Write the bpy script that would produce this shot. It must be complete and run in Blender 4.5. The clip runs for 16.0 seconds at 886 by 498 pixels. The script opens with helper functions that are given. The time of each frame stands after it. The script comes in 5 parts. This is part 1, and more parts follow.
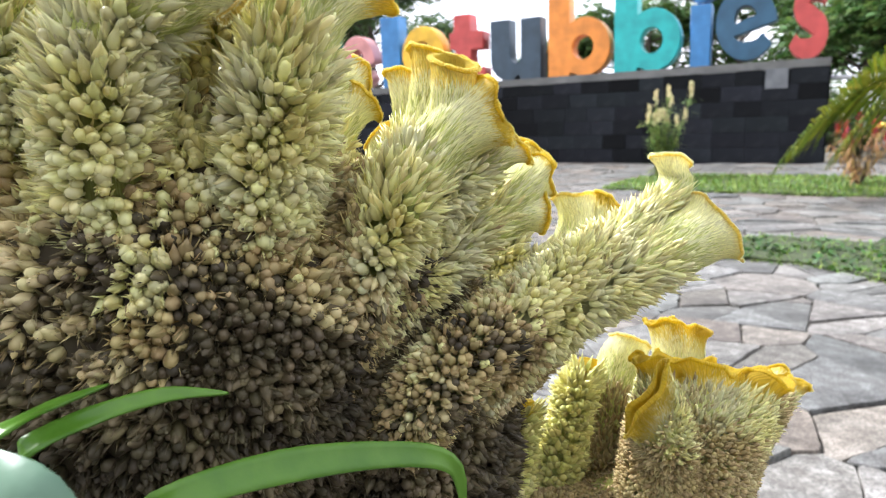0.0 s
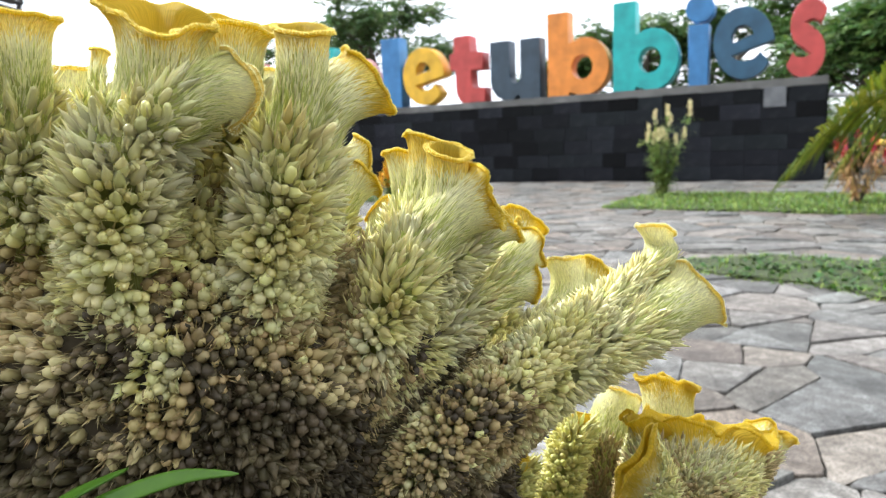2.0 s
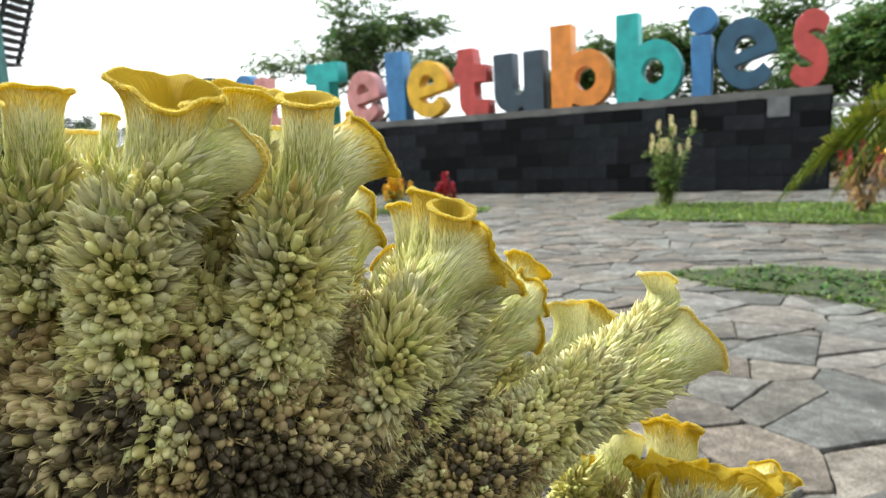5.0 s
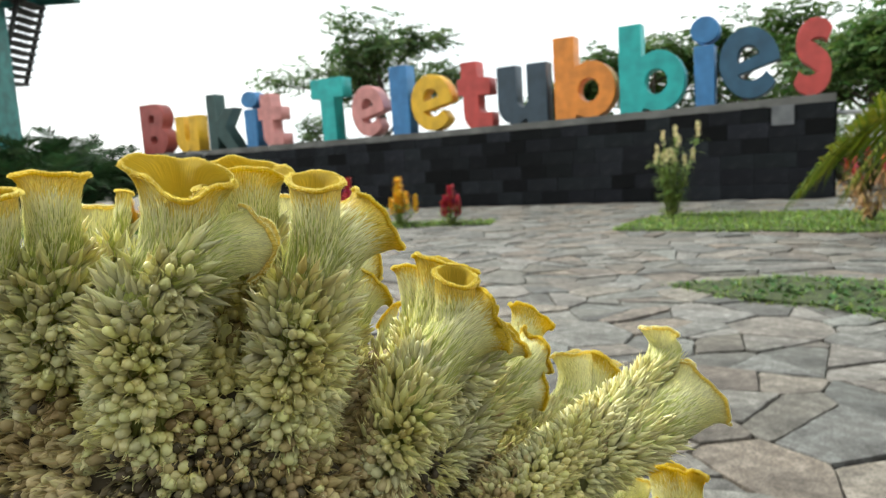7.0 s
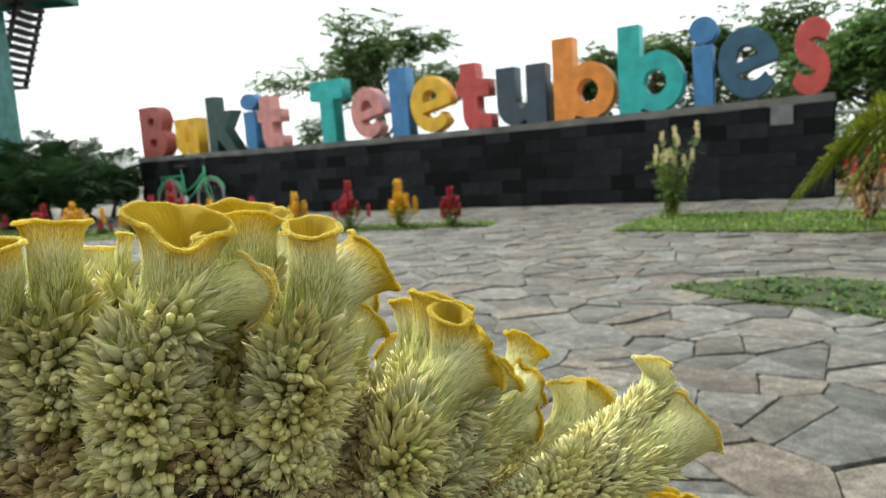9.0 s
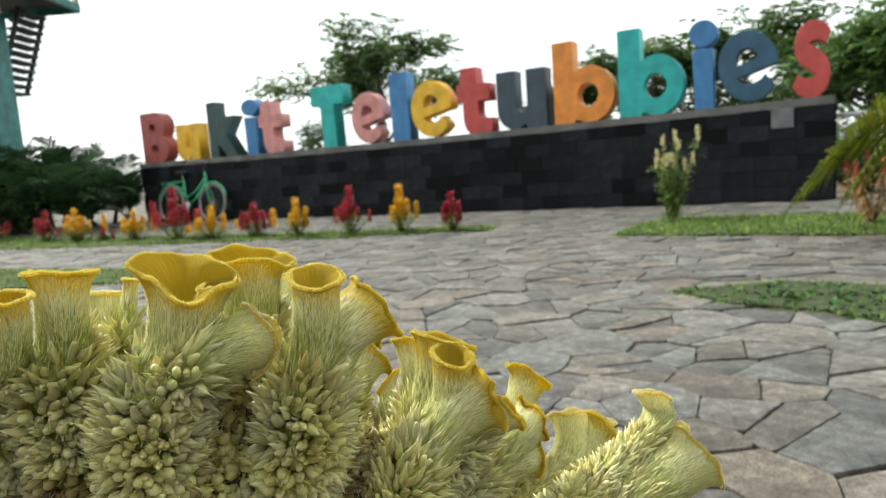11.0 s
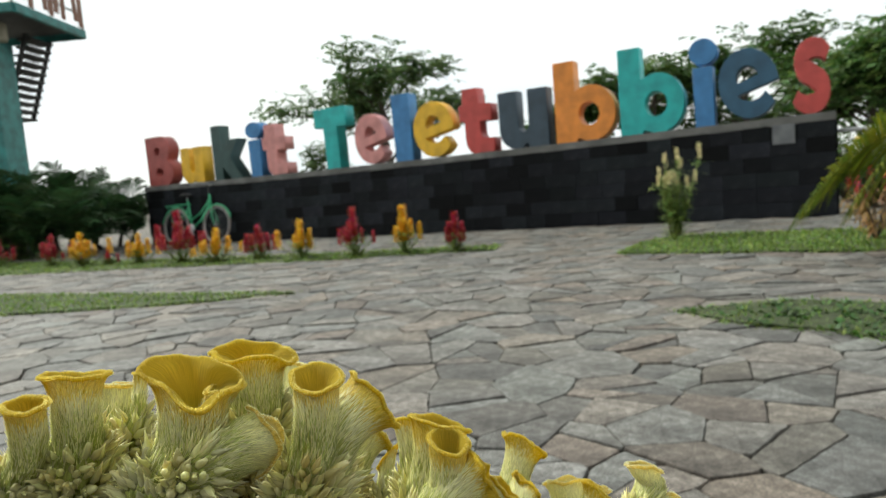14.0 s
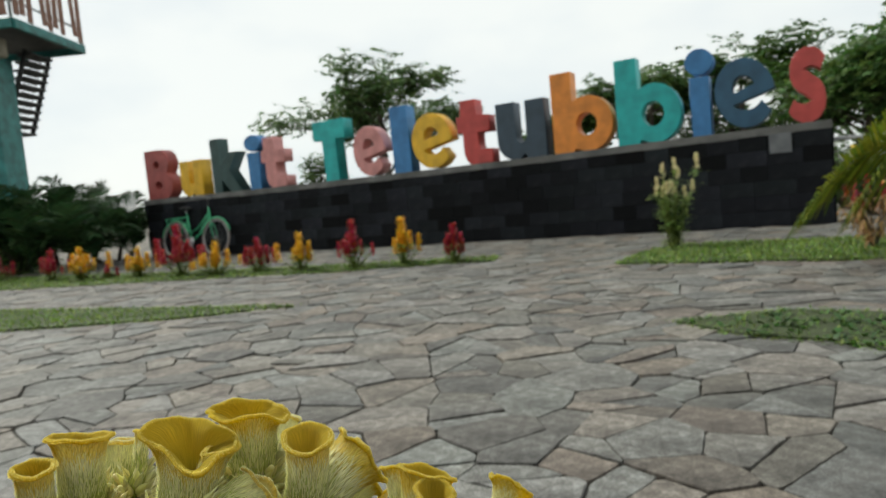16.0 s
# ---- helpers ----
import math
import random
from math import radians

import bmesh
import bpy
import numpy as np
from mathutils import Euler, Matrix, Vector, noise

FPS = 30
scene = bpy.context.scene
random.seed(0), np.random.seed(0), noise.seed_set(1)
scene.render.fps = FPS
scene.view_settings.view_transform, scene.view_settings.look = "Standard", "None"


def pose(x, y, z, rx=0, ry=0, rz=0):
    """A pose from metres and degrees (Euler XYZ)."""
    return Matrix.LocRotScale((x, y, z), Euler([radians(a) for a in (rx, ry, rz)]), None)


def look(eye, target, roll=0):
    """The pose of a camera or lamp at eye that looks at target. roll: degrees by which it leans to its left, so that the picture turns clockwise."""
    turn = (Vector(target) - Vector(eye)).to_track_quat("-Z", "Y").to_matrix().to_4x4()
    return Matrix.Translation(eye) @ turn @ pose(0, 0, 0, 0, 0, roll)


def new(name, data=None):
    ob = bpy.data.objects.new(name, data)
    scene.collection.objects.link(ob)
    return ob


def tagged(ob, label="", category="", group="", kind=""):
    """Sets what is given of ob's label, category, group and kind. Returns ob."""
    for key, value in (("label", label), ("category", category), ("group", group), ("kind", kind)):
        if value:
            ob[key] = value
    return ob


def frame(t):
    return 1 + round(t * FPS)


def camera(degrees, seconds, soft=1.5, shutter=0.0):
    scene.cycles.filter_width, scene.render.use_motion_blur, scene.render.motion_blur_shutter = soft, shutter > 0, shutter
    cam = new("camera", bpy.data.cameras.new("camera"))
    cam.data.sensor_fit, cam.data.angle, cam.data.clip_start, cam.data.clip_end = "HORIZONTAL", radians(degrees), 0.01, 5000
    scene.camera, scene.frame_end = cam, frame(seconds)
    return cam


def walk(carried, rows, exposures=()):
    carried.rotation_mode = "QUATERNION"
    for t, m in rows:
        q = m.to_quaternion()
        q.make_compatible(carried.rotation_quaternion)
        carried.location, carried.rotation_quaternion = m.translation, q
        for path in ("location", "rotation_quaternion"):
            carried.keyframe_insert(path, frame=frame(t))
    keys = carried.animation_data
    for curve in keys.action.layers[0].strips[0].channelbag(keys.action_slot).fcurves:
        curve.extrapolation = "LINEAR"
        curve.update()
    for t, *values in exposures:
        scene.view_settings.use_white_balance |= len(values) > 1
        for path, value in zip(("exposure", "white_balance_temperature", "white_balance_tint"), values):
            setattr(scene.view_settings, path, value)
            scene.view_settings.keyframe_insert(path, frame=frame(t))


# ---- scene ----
cam = camera(67.5, 16.0, soft=1.1)
PATH = [
    (0, (0.031, 0.071, 0.632), (0.005, 2.034, 0.251), -1.9),
    (0.5, (0.031, 0.068, 0.637), (-0.001, 2.036, 0.28), -1.9),
    (1, (0.03, 0.066, 0.64), (-0.001, 2.036, 0.297), -1.8),
    (1.5, (0.031, 0.066, 0.644), (0.004, 2.037, 0.309), -1.9),
    (2, (0.033, 0.064, 0.648), (0.004, 2.037, 0.321), -2.3),
    (2.5, (0.034, 0.065, 0.651), (0.003, 2.038, 0.328), -2.3),
    (3, (0.032, 0.064, 0.652), (0.003, 2.04, 0.341), -2.3),
    (5.5, (0.035, 0.063, 0.664), (-0.013, 2.042, 0.383), -2.9),
    (6, (0.036, 0.062, 0.669), (-0.015, 2.043, 0.402), -3.2),
    (6.5, (0.036, 0.061, 0.672), (-0.019, 2.043, 0.405), -3.4),
    (7, (0.035, 0.061, 0.674), (-0.023, 2.043, 0.416), -3.5),
    (7.5, (0.035, 0.06, 0.676), (-0.022, 2.042, 0.418), -3.6),
    (8, (0.034, 0.06, 0.678), (-0.021, 2.043, 0.418), -3.6),
    (8.5, (0.035, 0.06, 0.68), (-0.02, 2.042, 0.42), -3.7),
    (9, (0.037, 0.059, 0.684), (-0.021, 2.042, 0.428), -3.8),
    (11.5, (0.038, 0.058, 0.696), (-0.024, 2.042, 0.452), -4.2),
    (12, (0.039, 0.057, 0.698), (-0.024, 2.042, 0.454), -4.3),
    (12.5, (0.04, 0.056, 0.702), (-0.02, 2.043, 0.474), -4.3),
    (13, (0.041, 0.055, 0.707), (-0.023, 2.042, 0.489), -4.5),
    (13.5, (0.042, 0.052, 0.712), (-0.024, 2.041, 0.505), -4.6),
    (14, (0.042, 0.052, 0.715), (-0.027, 2.042, 0.526), -4.8),
    (14.5, (0.042, 0.046, 0.719), (-0.023, 2.036, 0.536), -4.9),
    (15, (0.044, 0.046, 0.722), (-0.018, 2.037, 0.545), -5.1),
    (15.5, (0.047, 0.041, 0.727), (-0.022, 2.033, 0.555), -5.3),
    (16, (0.048, 0.043, 0.73), (-0.017, 2.036, 0.571), -5.3),
]
walk(cam, [(t, look(eye, aim, roll)) for t, eye, aim, roll in PATH], [(0.0, 1.05, 6050, 15), (1.5, 0.9, 6080, 13), (3.0, 0.7, 6200, 10), (5.5, 0.45, 6450, 6), (9.0, 0.22, 6550, 4), (12.5, 0.08, 6550, 4), (14.5, -0.2, 6550, 4), (16.0, -0.4, 6550, 4)])

cam.data.dof.use_dof = True
cam.data.dof.focus_distance = 0.16
cam.data.dof.aperture_fstop = 33.0

# ---- light ----
SUN_AZ, SUN_EL = radians(-56), radians(45)
world = bpy.data.worlds.new("sky")
scene.world = world
world.use_nodes = True
wn, wl = world.node_tree.nodes, world.node_tree.links
wn.clear()
w_out = wn.new("ShaderNodeOutputWorld")
w_bg = wn.new("ShaderNodeBackground")
w_sky = wn.new("ShaderNodeTexSky")
w_sky.sky_type = "NISHITA"
w_sky.sun_disc = False
w_sky.sun_elevation = SUN_EL
w_sky.sun_rotation = SUN_AZ
w_co = wn.new("ShaderNodeTexCoord")
w_map = wn.new("ShaderNodeMapping")
w_map.inputs["Scale"].default_value = (1.0, 1.0, 2.2)
w_noise = wn.new("ShaderNodeTexNoise")
w_noise.inputs["Scale"].default_value = 2.3
w_noise.inputs["Detail"].default_value = 6.0
w_ramp = wn.new("ShaderNodeValToRGB")
w_ramp.color_ramp.elements[0].position = 0.36
w_ramp.color_ramp.elements[0].color = (11.4, 12.0, 12.7, 1)
w_ramp.color_ramp.elements[1].position = 0.56
w_ramp.color_ramp.elements[1].color = (13.5, 13.6, 13.6, 1)
w_mix = wn.new("ShaderNodeMix")
w_mix.data_type = "RGBA"
w_mix.inputs["Factor"].default_value = 0.9
wl.new(w_co.outputs["Generated"], w_map.inputs["Vector"])
wl.new(w_map.outputs["Vector"], w_noise.inputs["Vector"])
wl.new(w_noise.outputs["Fac"], w_ramp.inputs["Fac"])
wl.new(w_sky.outputs["Color"], w_mix.inputs["A"])
wl.new(w_ramp.outputs["Color"], w_mix.inputs["B"])
wl.new(w_mix.outputs["Result"], w_bg.inputs["Color"])
w_bg.inputs["Strength"].default_value = 0.1
wl.new(w_bg.outputs["Background"], w_out.inputs["Surface"])

sun_data = bpy.data.lights.new("sun", "SUN")
sun_data.energy = 5.2
sun_data.angle = radians(6)
sun_data.color = (1.0, 0.97, 0.91)
sun = new("sun", sun_data)
sun_dir = Vector((math.sin(SUN_AZ) * math.cos(SUN_EL), math.cos(SUN_AZ) * math.cos(SUN_EL), math.sin(SUN_EL)))
sun.matrix_world = look(sun_dir * 60, (0, 0, 0))

# ---- materials ----


def ramp(nodes, stops):
    r = nodes.new("ShaderNodeValToRGB")
    els = r.color_ramp.elements
    els[0].position, els[0].color = stops[0][0], (*stops[0][1], 1)
    els[1].position, els[1].color = stops[-1][0], (*stops[-1][1], 1)
    for p, c in stops[1:-1]:
        e = els.new(p)
        e.color = (*c, 1)
    return r


def mat(name, stops, scale=20.0, rough=0.7, bump=0.2, fine=8.0, metal=0.0, random_by="", spread=0.35, through_light=0.0, grime=0.0, grime_scale=2.0, spec=0.4, tints=None, speckle=0.0, hue=0.07):
    """A surface with a noise of colours at one scale, fine relief at another, and pieces that differ."""
    m = bpy.data.materials.new(name)
    m.use_nodes = True
    n, l = m.node_tree.nodes, m.node_tree.links
    p = n["Principled BSDF"]
    out = n["Material Output"]
    co = n.new("ShaderNodeTexCoord")
    no = n.new("ShaderNodeTexNoise")
    no.inputs["Scale"].default_value = scale
    no.inputs["Detail"].default_value = 6.0
    l.new(co.outputs["Object"], no.inputs["Vector"])
    r = ramp(n, stops)
    l.new(no.outputs["Fac"], r.inputs["Fac"])
    colour = r.outputs["Color"]
    if random_by:
        if random_by == "object":
            src = n.new("ShaderNodeObjectInfo").outputs["Random"]
        else:
            src = n.new("ShaderNodeNewGeometry").outputs["Random Per Island"]
        mr = n.new("ShaderNodeMapRange")
        mr.inputs["To Min"].default_value = 1 - spread
        mr.inputs["To Max"].default_value = 1 + spread
        l.new(src, mr.inputs["Value"])
        hsv = n.new("ShaderNodeHueSaturation")
        l.new(colour, hsv.inputs["Color"])
        l.new(mr.outputs["Result"], hsv.inputs["Value"])
        mt = n.new("ShaderNodeMath")
        mt.operation = "MULTIPLY_ADD"
        mt.inputs[1].default_value = hue
        mt.inputs[2].default_value = 0.5 - hue * 0.5
        fr = n.new("ShaderNodeMath")
        fr.operation = "FRACT"
        m7 = n.new("ShaderNodeMath")
        m7.operation = "MULTIPLY"
        m7.inputs[1].default_value = 7.31
        l.new(src, m7.inputs[0])
        l.new(m7.outputs["Value"], fr.inputs[0])
        l.new(fr.outputs["Value"], mt.inputs[0])
        l.new(mt.outputs["Value"], hsv.inputs["Hue"])
        colour = hsv.outputs["Color"]
        if tints:
            tr = ramp(n, tints)
            m3 = n.new("ShaderNodeMath")
            m3.operation = "MULTIPLY"
            m3.inputs[1].default_value = 13.7
            f3 = n.new("ShaderNodeMath")
            f3.operation = "FRACT"
            l.new(src, m3.inputs[0])
            l.new(m3.outputs["Value"], f3.inputs[0])
            l.new(f3.outputs["Value"], tr.inputs["Fac"])
            tm = n.new("ShaderNodeMix")
            tm.data_type = "RGBA"
            tm.blend_type = "MULTIPLY"
            tm.inputs["Factor"].default_value = 1.0
            l.new(colour, tm.inputs["A"])
            l.new(tr.outputs["Color"], tm.inputs["B"])
            colour = tm.outputs["Result"]
    if speckle:
        sn = n.new("ShaderNodeTexNoise")
        sn.inputs["Scale"].default_value = 160.0
        sn.inputs["Detail"].default_value = 3.0
        l.new(co.outputs["Object"], sn.inputs["Vector"])
        sr = ramp(n, [(0.38, (1 - speckle, 1 - speckle, 1 - speckle)), (0.62, (1.12, 1.12, 1.12))])
        l.new(sn.outputs["Fac"], sr.inputs["Fac"])
        sm = n.new("ShaderNodeMix")
        sm.data_type = "RGBA"
        sm.blend_type = "MULTIPLY"
        sm.inputs["Factor"].default_value = 1.0
        l.new(colour, sm.inputs["A"])
        l.new(sr.outputs["Color"], sm.inputs["B"])
        colour = sm.outputs["Result"]
    if grime:
        g = n.new("ShaderNodeTexNoise")
        g.inputs["Scale"].default_value = grime_scale
        g.inputs["Detail"].default_value = 9.0
        l.new(co.outputs["Object"], g.inputs["Vector"])
        gr = ramp(n, [(0.42, (1, 1, 1)), (0.68, (1 - grime, 1 - grime, 1 - grime))])
        l.new(g.outputs["Fac"], gr.inputs["Fac"])
        mx = n.new("ShaderNodeMix")
        mx.data_type = "RGBA"
        mx.blend_type = "MULTIPLY"
        mx.inputs["Factor"].default_value = 1.0
        l.new(colour, mx.inputs["A"])
        l.new(gr.outputs["Color"], mx.inputs["B"])
        colour = mx.outputs["Result"]
    l.new(colour, p.inputs["Base Color"])
    p.inputs["Roughness"].default_value = rough
    p.inputs["Metallic"].default_value = metal
    p.inputs["Specular IOR Level"].default_value = spec
    if bump:
        f = n.new("ShaderNodeTexNoise")
        f.inputs["Scale"].default_value = scale * fine
        f.inputs["Detail"].default_value = 4.0
        l.new(co.outputs["Object"], f.inputs["Vector"])
        b = n.new("ShaderNodeBump")
        b.inputs["Strength"].default_value = bump
        b.inputs["Distance"].default_value = 0.3 / (scale * fine)
        l.new(f.outputs["Fac"], b.inputs["Height"])
        l.new(b.outputs["Normal"], p.inputs["Normal"])
    if through_light:
        t = n.new("ShaderNodeBsdfTranslucent")
        l.new(colour, t.inputs["Color"])
        ms = n.new("ShaderNodeMixShader")
        ms.inputs["Fac"].default_value = through_light
        l.new(p.outputs["BSDF"], ms.inputs[1])
        l.new(t.outputs["BSDF"], ms.inputs[2])
        l.new(ms.outputs["Shader"], out.inputs["Surface"])
    return m


def crest_mat(name, stops, light=0.6):
    """Velvety crest skin: its pigment runs from the foot of the comb to the rim along the mesh's "rise" attribute."""
    m = mat(name, [(0.3, (0.5, 0.5, 0.5)), (0.7, (0.6, 0.6, 0.6))], 900, 0.75, 0.6, 3.0, through_light=light)
    n, l = m.node_tree.nodes, m.node_tree.links
    at = n.new("ShaderNodeAttribute")
    at.attribute_name = "rise"
    co = n.new("ShaderNodeTexCoord")
    no = n.new("ShaderNodeTexNoise")
    no.inputs["Scale"].default_value = 700.0
    l.new(co.outputs["Object"], no.inputs["Vector"])
    ma = n.new("ShaderNodeMath")
    ma.operation = "MULTIPLY_ADD"
    ma.inputs[1].default_value = 0.09
    l.new(no.outputs["Fac"], ma.inputs[0])
    l.new(at.outputs["Fac"], ma.inputs[2])
    r = ramp(n, [((s_ - 0.4) / 0.8, c_) for s_, c_ in stops])
    mr = n.new("ShaderNodeMapRange")
    mr.inputs["From Min"].default_value = 0.4
    mr.inputs["From Max"].default_value = 1.2
    l.new(ma.outputs["Value"], mr.inputs["Value"])
    l.new(mr.outputs["Result"], r.inputs["Fac"])
    ar = n.new("ShaderNodeAttribute")
    ar.attribute_name = "around"
    cx = n.new("ShaderNodeCombineXYZ")
    l.new(ar.outputs["Fac"], cx.inputs["X"])
    l.new(at.outputs["Fac"], cx.inputs["Y"])
    st = n.new("ShaderNodeTexNoise")
    st.inputs["Scale"].default_value = 1.0
    st.inputs["Detail"].default_value = 3.0
    mp = n.new("ShaderNodeMapping")
    mp.inputs["Scale"].default_value = (34.0, 9.0, 1.0)
    l.new(cx.outputs["Vector"], mp.inputs["Vector"])
    l.new(mp.outputs["Vector"], st.inputs["Vector"])
    sr = ramp(n, [(0.35, (0.66, 0.64, 0.50)), (0.62, (1.0, 1.0, 1.0))])
    l.new(st.outputs["Fac"], sr.inputs["Fac"])
    mu = n.new("ShaderNodeMix")
    mu.data_type = "RGBA"
    mu.blend_type = "MULTIPLY"
    mu.inputs["Factor"].default_value = 0.8
    l.new(r.outputs["Color"], mu.inputs["A"])
    l.new(sr.outputs["Color"], mu.inputs["B"])
    bu = n.new("ShaderNodeBump")
    bu.inputs["Strength"].default_value = 0.9
    bu.inputs["Distance"].default_value = 0.0008
    l.new(st.outputs["Fac"], bu.inputs["Height"])
    for node in n:
        for key in ("Base Color",):
            if node.bl_idname == "ShaderNodeBsdfPrincipled":
                l.new(mu.outputs["Result"], node.inputs[key])
                l.new(bu.outputs["Normal"], node.inputs["Normal"])
        if node.bl_idname == "ShaderNodeBsdfTranslucent":
            l.new(mu.outputs["Result"], node.inputs["Color"])
    return m


TINTS = [(0.0, (0.88, 0.96, 1.0)), (0.5, (0.98, 1.0, 1.0)), (0.8, (1.0, 0.96, 0.91)), (1.0, (0.95, 0.84, 0.76))]
M_STONE = mat("flagstone", [(0.28, (0.075, 0.066, 0.057)), (0.5, (0.145, 0.135, 0.12)), (0.72, (0.235, 0.225, 0.205))], 24, 0.7, 0.6, 6, random_by="object", spread=0.36, grime=0.45, grime_scale=5.0, tints=TINTS, speckle=0.45, hue=0.03)
M_STONE_FAR = mat("flagstone_far", [(0.28, (0.075, 0.066, 0.057)), (0.5, (0.145, 0.135, 0.12)), (0.72, (0.235, 0.225, 0.205))], 24, 0.7, 0.6, 6, random_by="island", spread=0.36, grime=0.45, grime_scale=5.0, tints=TINTS, speckle=0.45, hue=0.03)
M_SOIL = mat("soil", [(0.35, (0.045, 0.04, 0.032)), (0.55, (0.13, 0.12, 0.10)), (0.72, (0.26, 0.24, 0.21))], 5, 0.95, 0.6, 6)
M_TILE = mat("andesite", [(0.3, (0.005, 0.006, 0.0075)), (0.55, (0.012, 0.0138, 0.0165)), (0.8, (0.040, 0.043, 0.048))], 6, 0.75, 0.6, 9, random_by="object", spread=0.85, grime=0.6, grime_scale=3.0, spec=0.15)
M_JOINT = mat("wall_core", [(0.3, (0.010, 0.010, 0.011)), (0.7, (0.022, 0.022, 0.023))], 9, 0.9, 0.4)
M_COPING = mat("concrete", [(0.3, (0.10, 0.10, 0.095)), (0.7, (0.22, 0.215, 0.20))], 6, 0.85, 0.5, 9, grime=0.45, grime_scale=3.0)
M_PLAQUE = mat("grey_plaque", [(0.3, (0.10, 0.105, 0.11)), (0.7, (0.16, 0.165, 0.17))], 8, 0.6, 0.2)
M_GRASS = mat("grass", [(0.3, (0.08, 0.15, 0.02)), (0.7, (0.19, 0.28, 0.05))], 6, 0.6, 0.0, random_by="island", spread=0.45, through_light=0.3)
M_TURF = mat("turf", [(0.3, (0.018, 0.026, 0.008)), (0.7, (0.045, 0.06, 0.02))], 20, 0.95, 0.6)
M_WEED = mat("weed_leaf", [(0.3, (0.022, 0.06, 0.010)), (0.7, (0.065, 0.13, 0.024))], 12, 0.45, 0.1, random_by="island", spread=0.5, through_light=0.3)
M_LEAF_TREE = mat("tree_leaf", [(0.3, (0.045, 0.09, 0.028)), (0.7, (0.11, 0.18, 0.055))], 2, 0.5, 0.0, random_by="island", spread=0.5, through_light=0.4)
M_LEAF_BROAD = mat("broad_leaf", [(0.3, (0.035, 0.08, 0.018)), (0.7, (0.09, 0.16, 0.036))], 2, 0.45, 0.0, random_by="island", spread=0.5, through_light=0.4)
M_PALM = mat("palm_leaf", [(0.3, (0.016, 0.042, 0.016)), (0.7, (0.05, 0.10, 0.034))], 3, 0.5, 0.0, random_by="island", spread=0.5, through_light=0.35, spec=0.25)
M_PALM_NEAR = mat("palm_leaf_yellowing", [(0.3, (0.04, 0.072, 0.006)), (0.7, (0.14, 0.16, 0.014))], 3, 0.6, 0.0, random_by="island", spread=0.4, through_light=0.35, spec=0.15)
M_PALM_DRY = mat("palm_leaf_dry", [(0.3, (0.28, 0.16, 0.05)), (0.7, (0.45, 0.29, 0.10))], 8, 0.6, 0.0, random_by="island", spread=0.3, through_light=0.3)
M_BARK = mat("bark", [(0.3, (0.05, 0.042, 0.034)), (0.7, (0.12, 0.10, 0.08))], 12, 0.9, 0.7, 6)
M_PLUME = {
    "red": mat("red_plume", [(0.3, (0.25, 0.012, 0.02)), (0.7, (0.55, 0.03, 0.045))], 30, 0.7, 0.0, random_by="island", spread=0.3, through_light=0.25),
    "yellow": mat("yellow_plume", [(0.3, (0.55, 0.30, 0.015)), (0.7, (0.85, 0.55, 0.04))], 30, 0.7, 0.0, random_by="island", spread=0.25, through_light=0.25),
    "cream": mat("cream_plume", [(0.3, (0.50, 0.44, 0.22)), (0.7, (0.72, 0.66, 0.40))], 30, 0.7, 0.0, random_by="island", spread=0.25, through_light=0.3),
}
M_HERB = mat("herb_leaf", [(0.3, (0.09, 0.15, 0.025)), (0.7, (0.20, 0.28, 0.06))], 25, 0.5, 0.0, random_by="island", spread=0.4, through_light=0.3)


def paint(name, c, worn=0.25):
    dark = tuple(v * 0.78 for v in c)
    light = tuple(min(1, v * 1.12 + 0.008) for v in c)
    return mat(name, [(0.3, dark), (0.72, light)], 3.5, 0.5, 0.12, 12, grime=worn, grime_scale=5.0, spec=0.5)


PAINTS = {
    "brick_red": paint("paint_brick_red", (0.34, 0.07, 0.06)),
    "yellow": paint("paint_yellow", (0.76, 0.44, 0.02)),
    "dark_green": paint("paint_dark_green", (0.022, 0.06, 0.055)),
    "blue": paint("paint_blue", (0.04, 0.19, 0.42)),
    "pink": paint("paint_pink", (0.62, 0.26, 0.24)),
    "teal": paint("paint_teal", (0.015, 0.40, 0.38)),
    "red": paint("paint_red", (0.50, 0.06, 0.05)),
    "slate": paint("paint_slate", (0.03, 0.055, 0.08)),
    "orange": paint("paint_orange", (0.75, 0.25, 0.03)),
    "navy": paint("paint_navy", (0.02, 0.085, 0.15)),
}
M_TEALSTEEL = paint("tower_teal_paint", (0.02, 0.19, 0.175), 0.5)
M_BEIGE = mat("tower_concrete", [(0.3, (0.22, 0.20, 0.15)), (0.7, (0.36, 0.33, 0.26))], 4, 0.85, 0.4)
M_RUST = mat("rust_panel", [(0.3, (0.20, 0.10, 0.07)), (0.7, (0.34, 0.19, 0.14))], 5, 0.8, 0.4, grime=0.4)
M_DARKSTEEL = mat("dark_steel", [(0.3, (0.02, 0.022, 0.022)), (0.7, (0.05, 0.05, 0.05))], 8, 0.6, 0.2)
M_PIPE = mat("galvanised_pipe", [(0.3, (0.35, 0.36, 0.37)), (0.7, (0.5, 0.51, 0.52))], 8, 0.45, 0.1, metal=0.4)
M_YPIPE = paint("pipe_yellow", (0.65, 0.45, 0.04))
M_GPOST = paint("post_green", (0.02, 0.16, 0.09))
M_BIKE = paint("bike_green", (0.06, 0.42, 0.20), 0.1)
M_TYRE = mat("tyre", [(0.3, (0.16, 0.13, 0.12)), (0.7, (0.26, 0.22, 0.20))], 30, 0.8, 0.3)
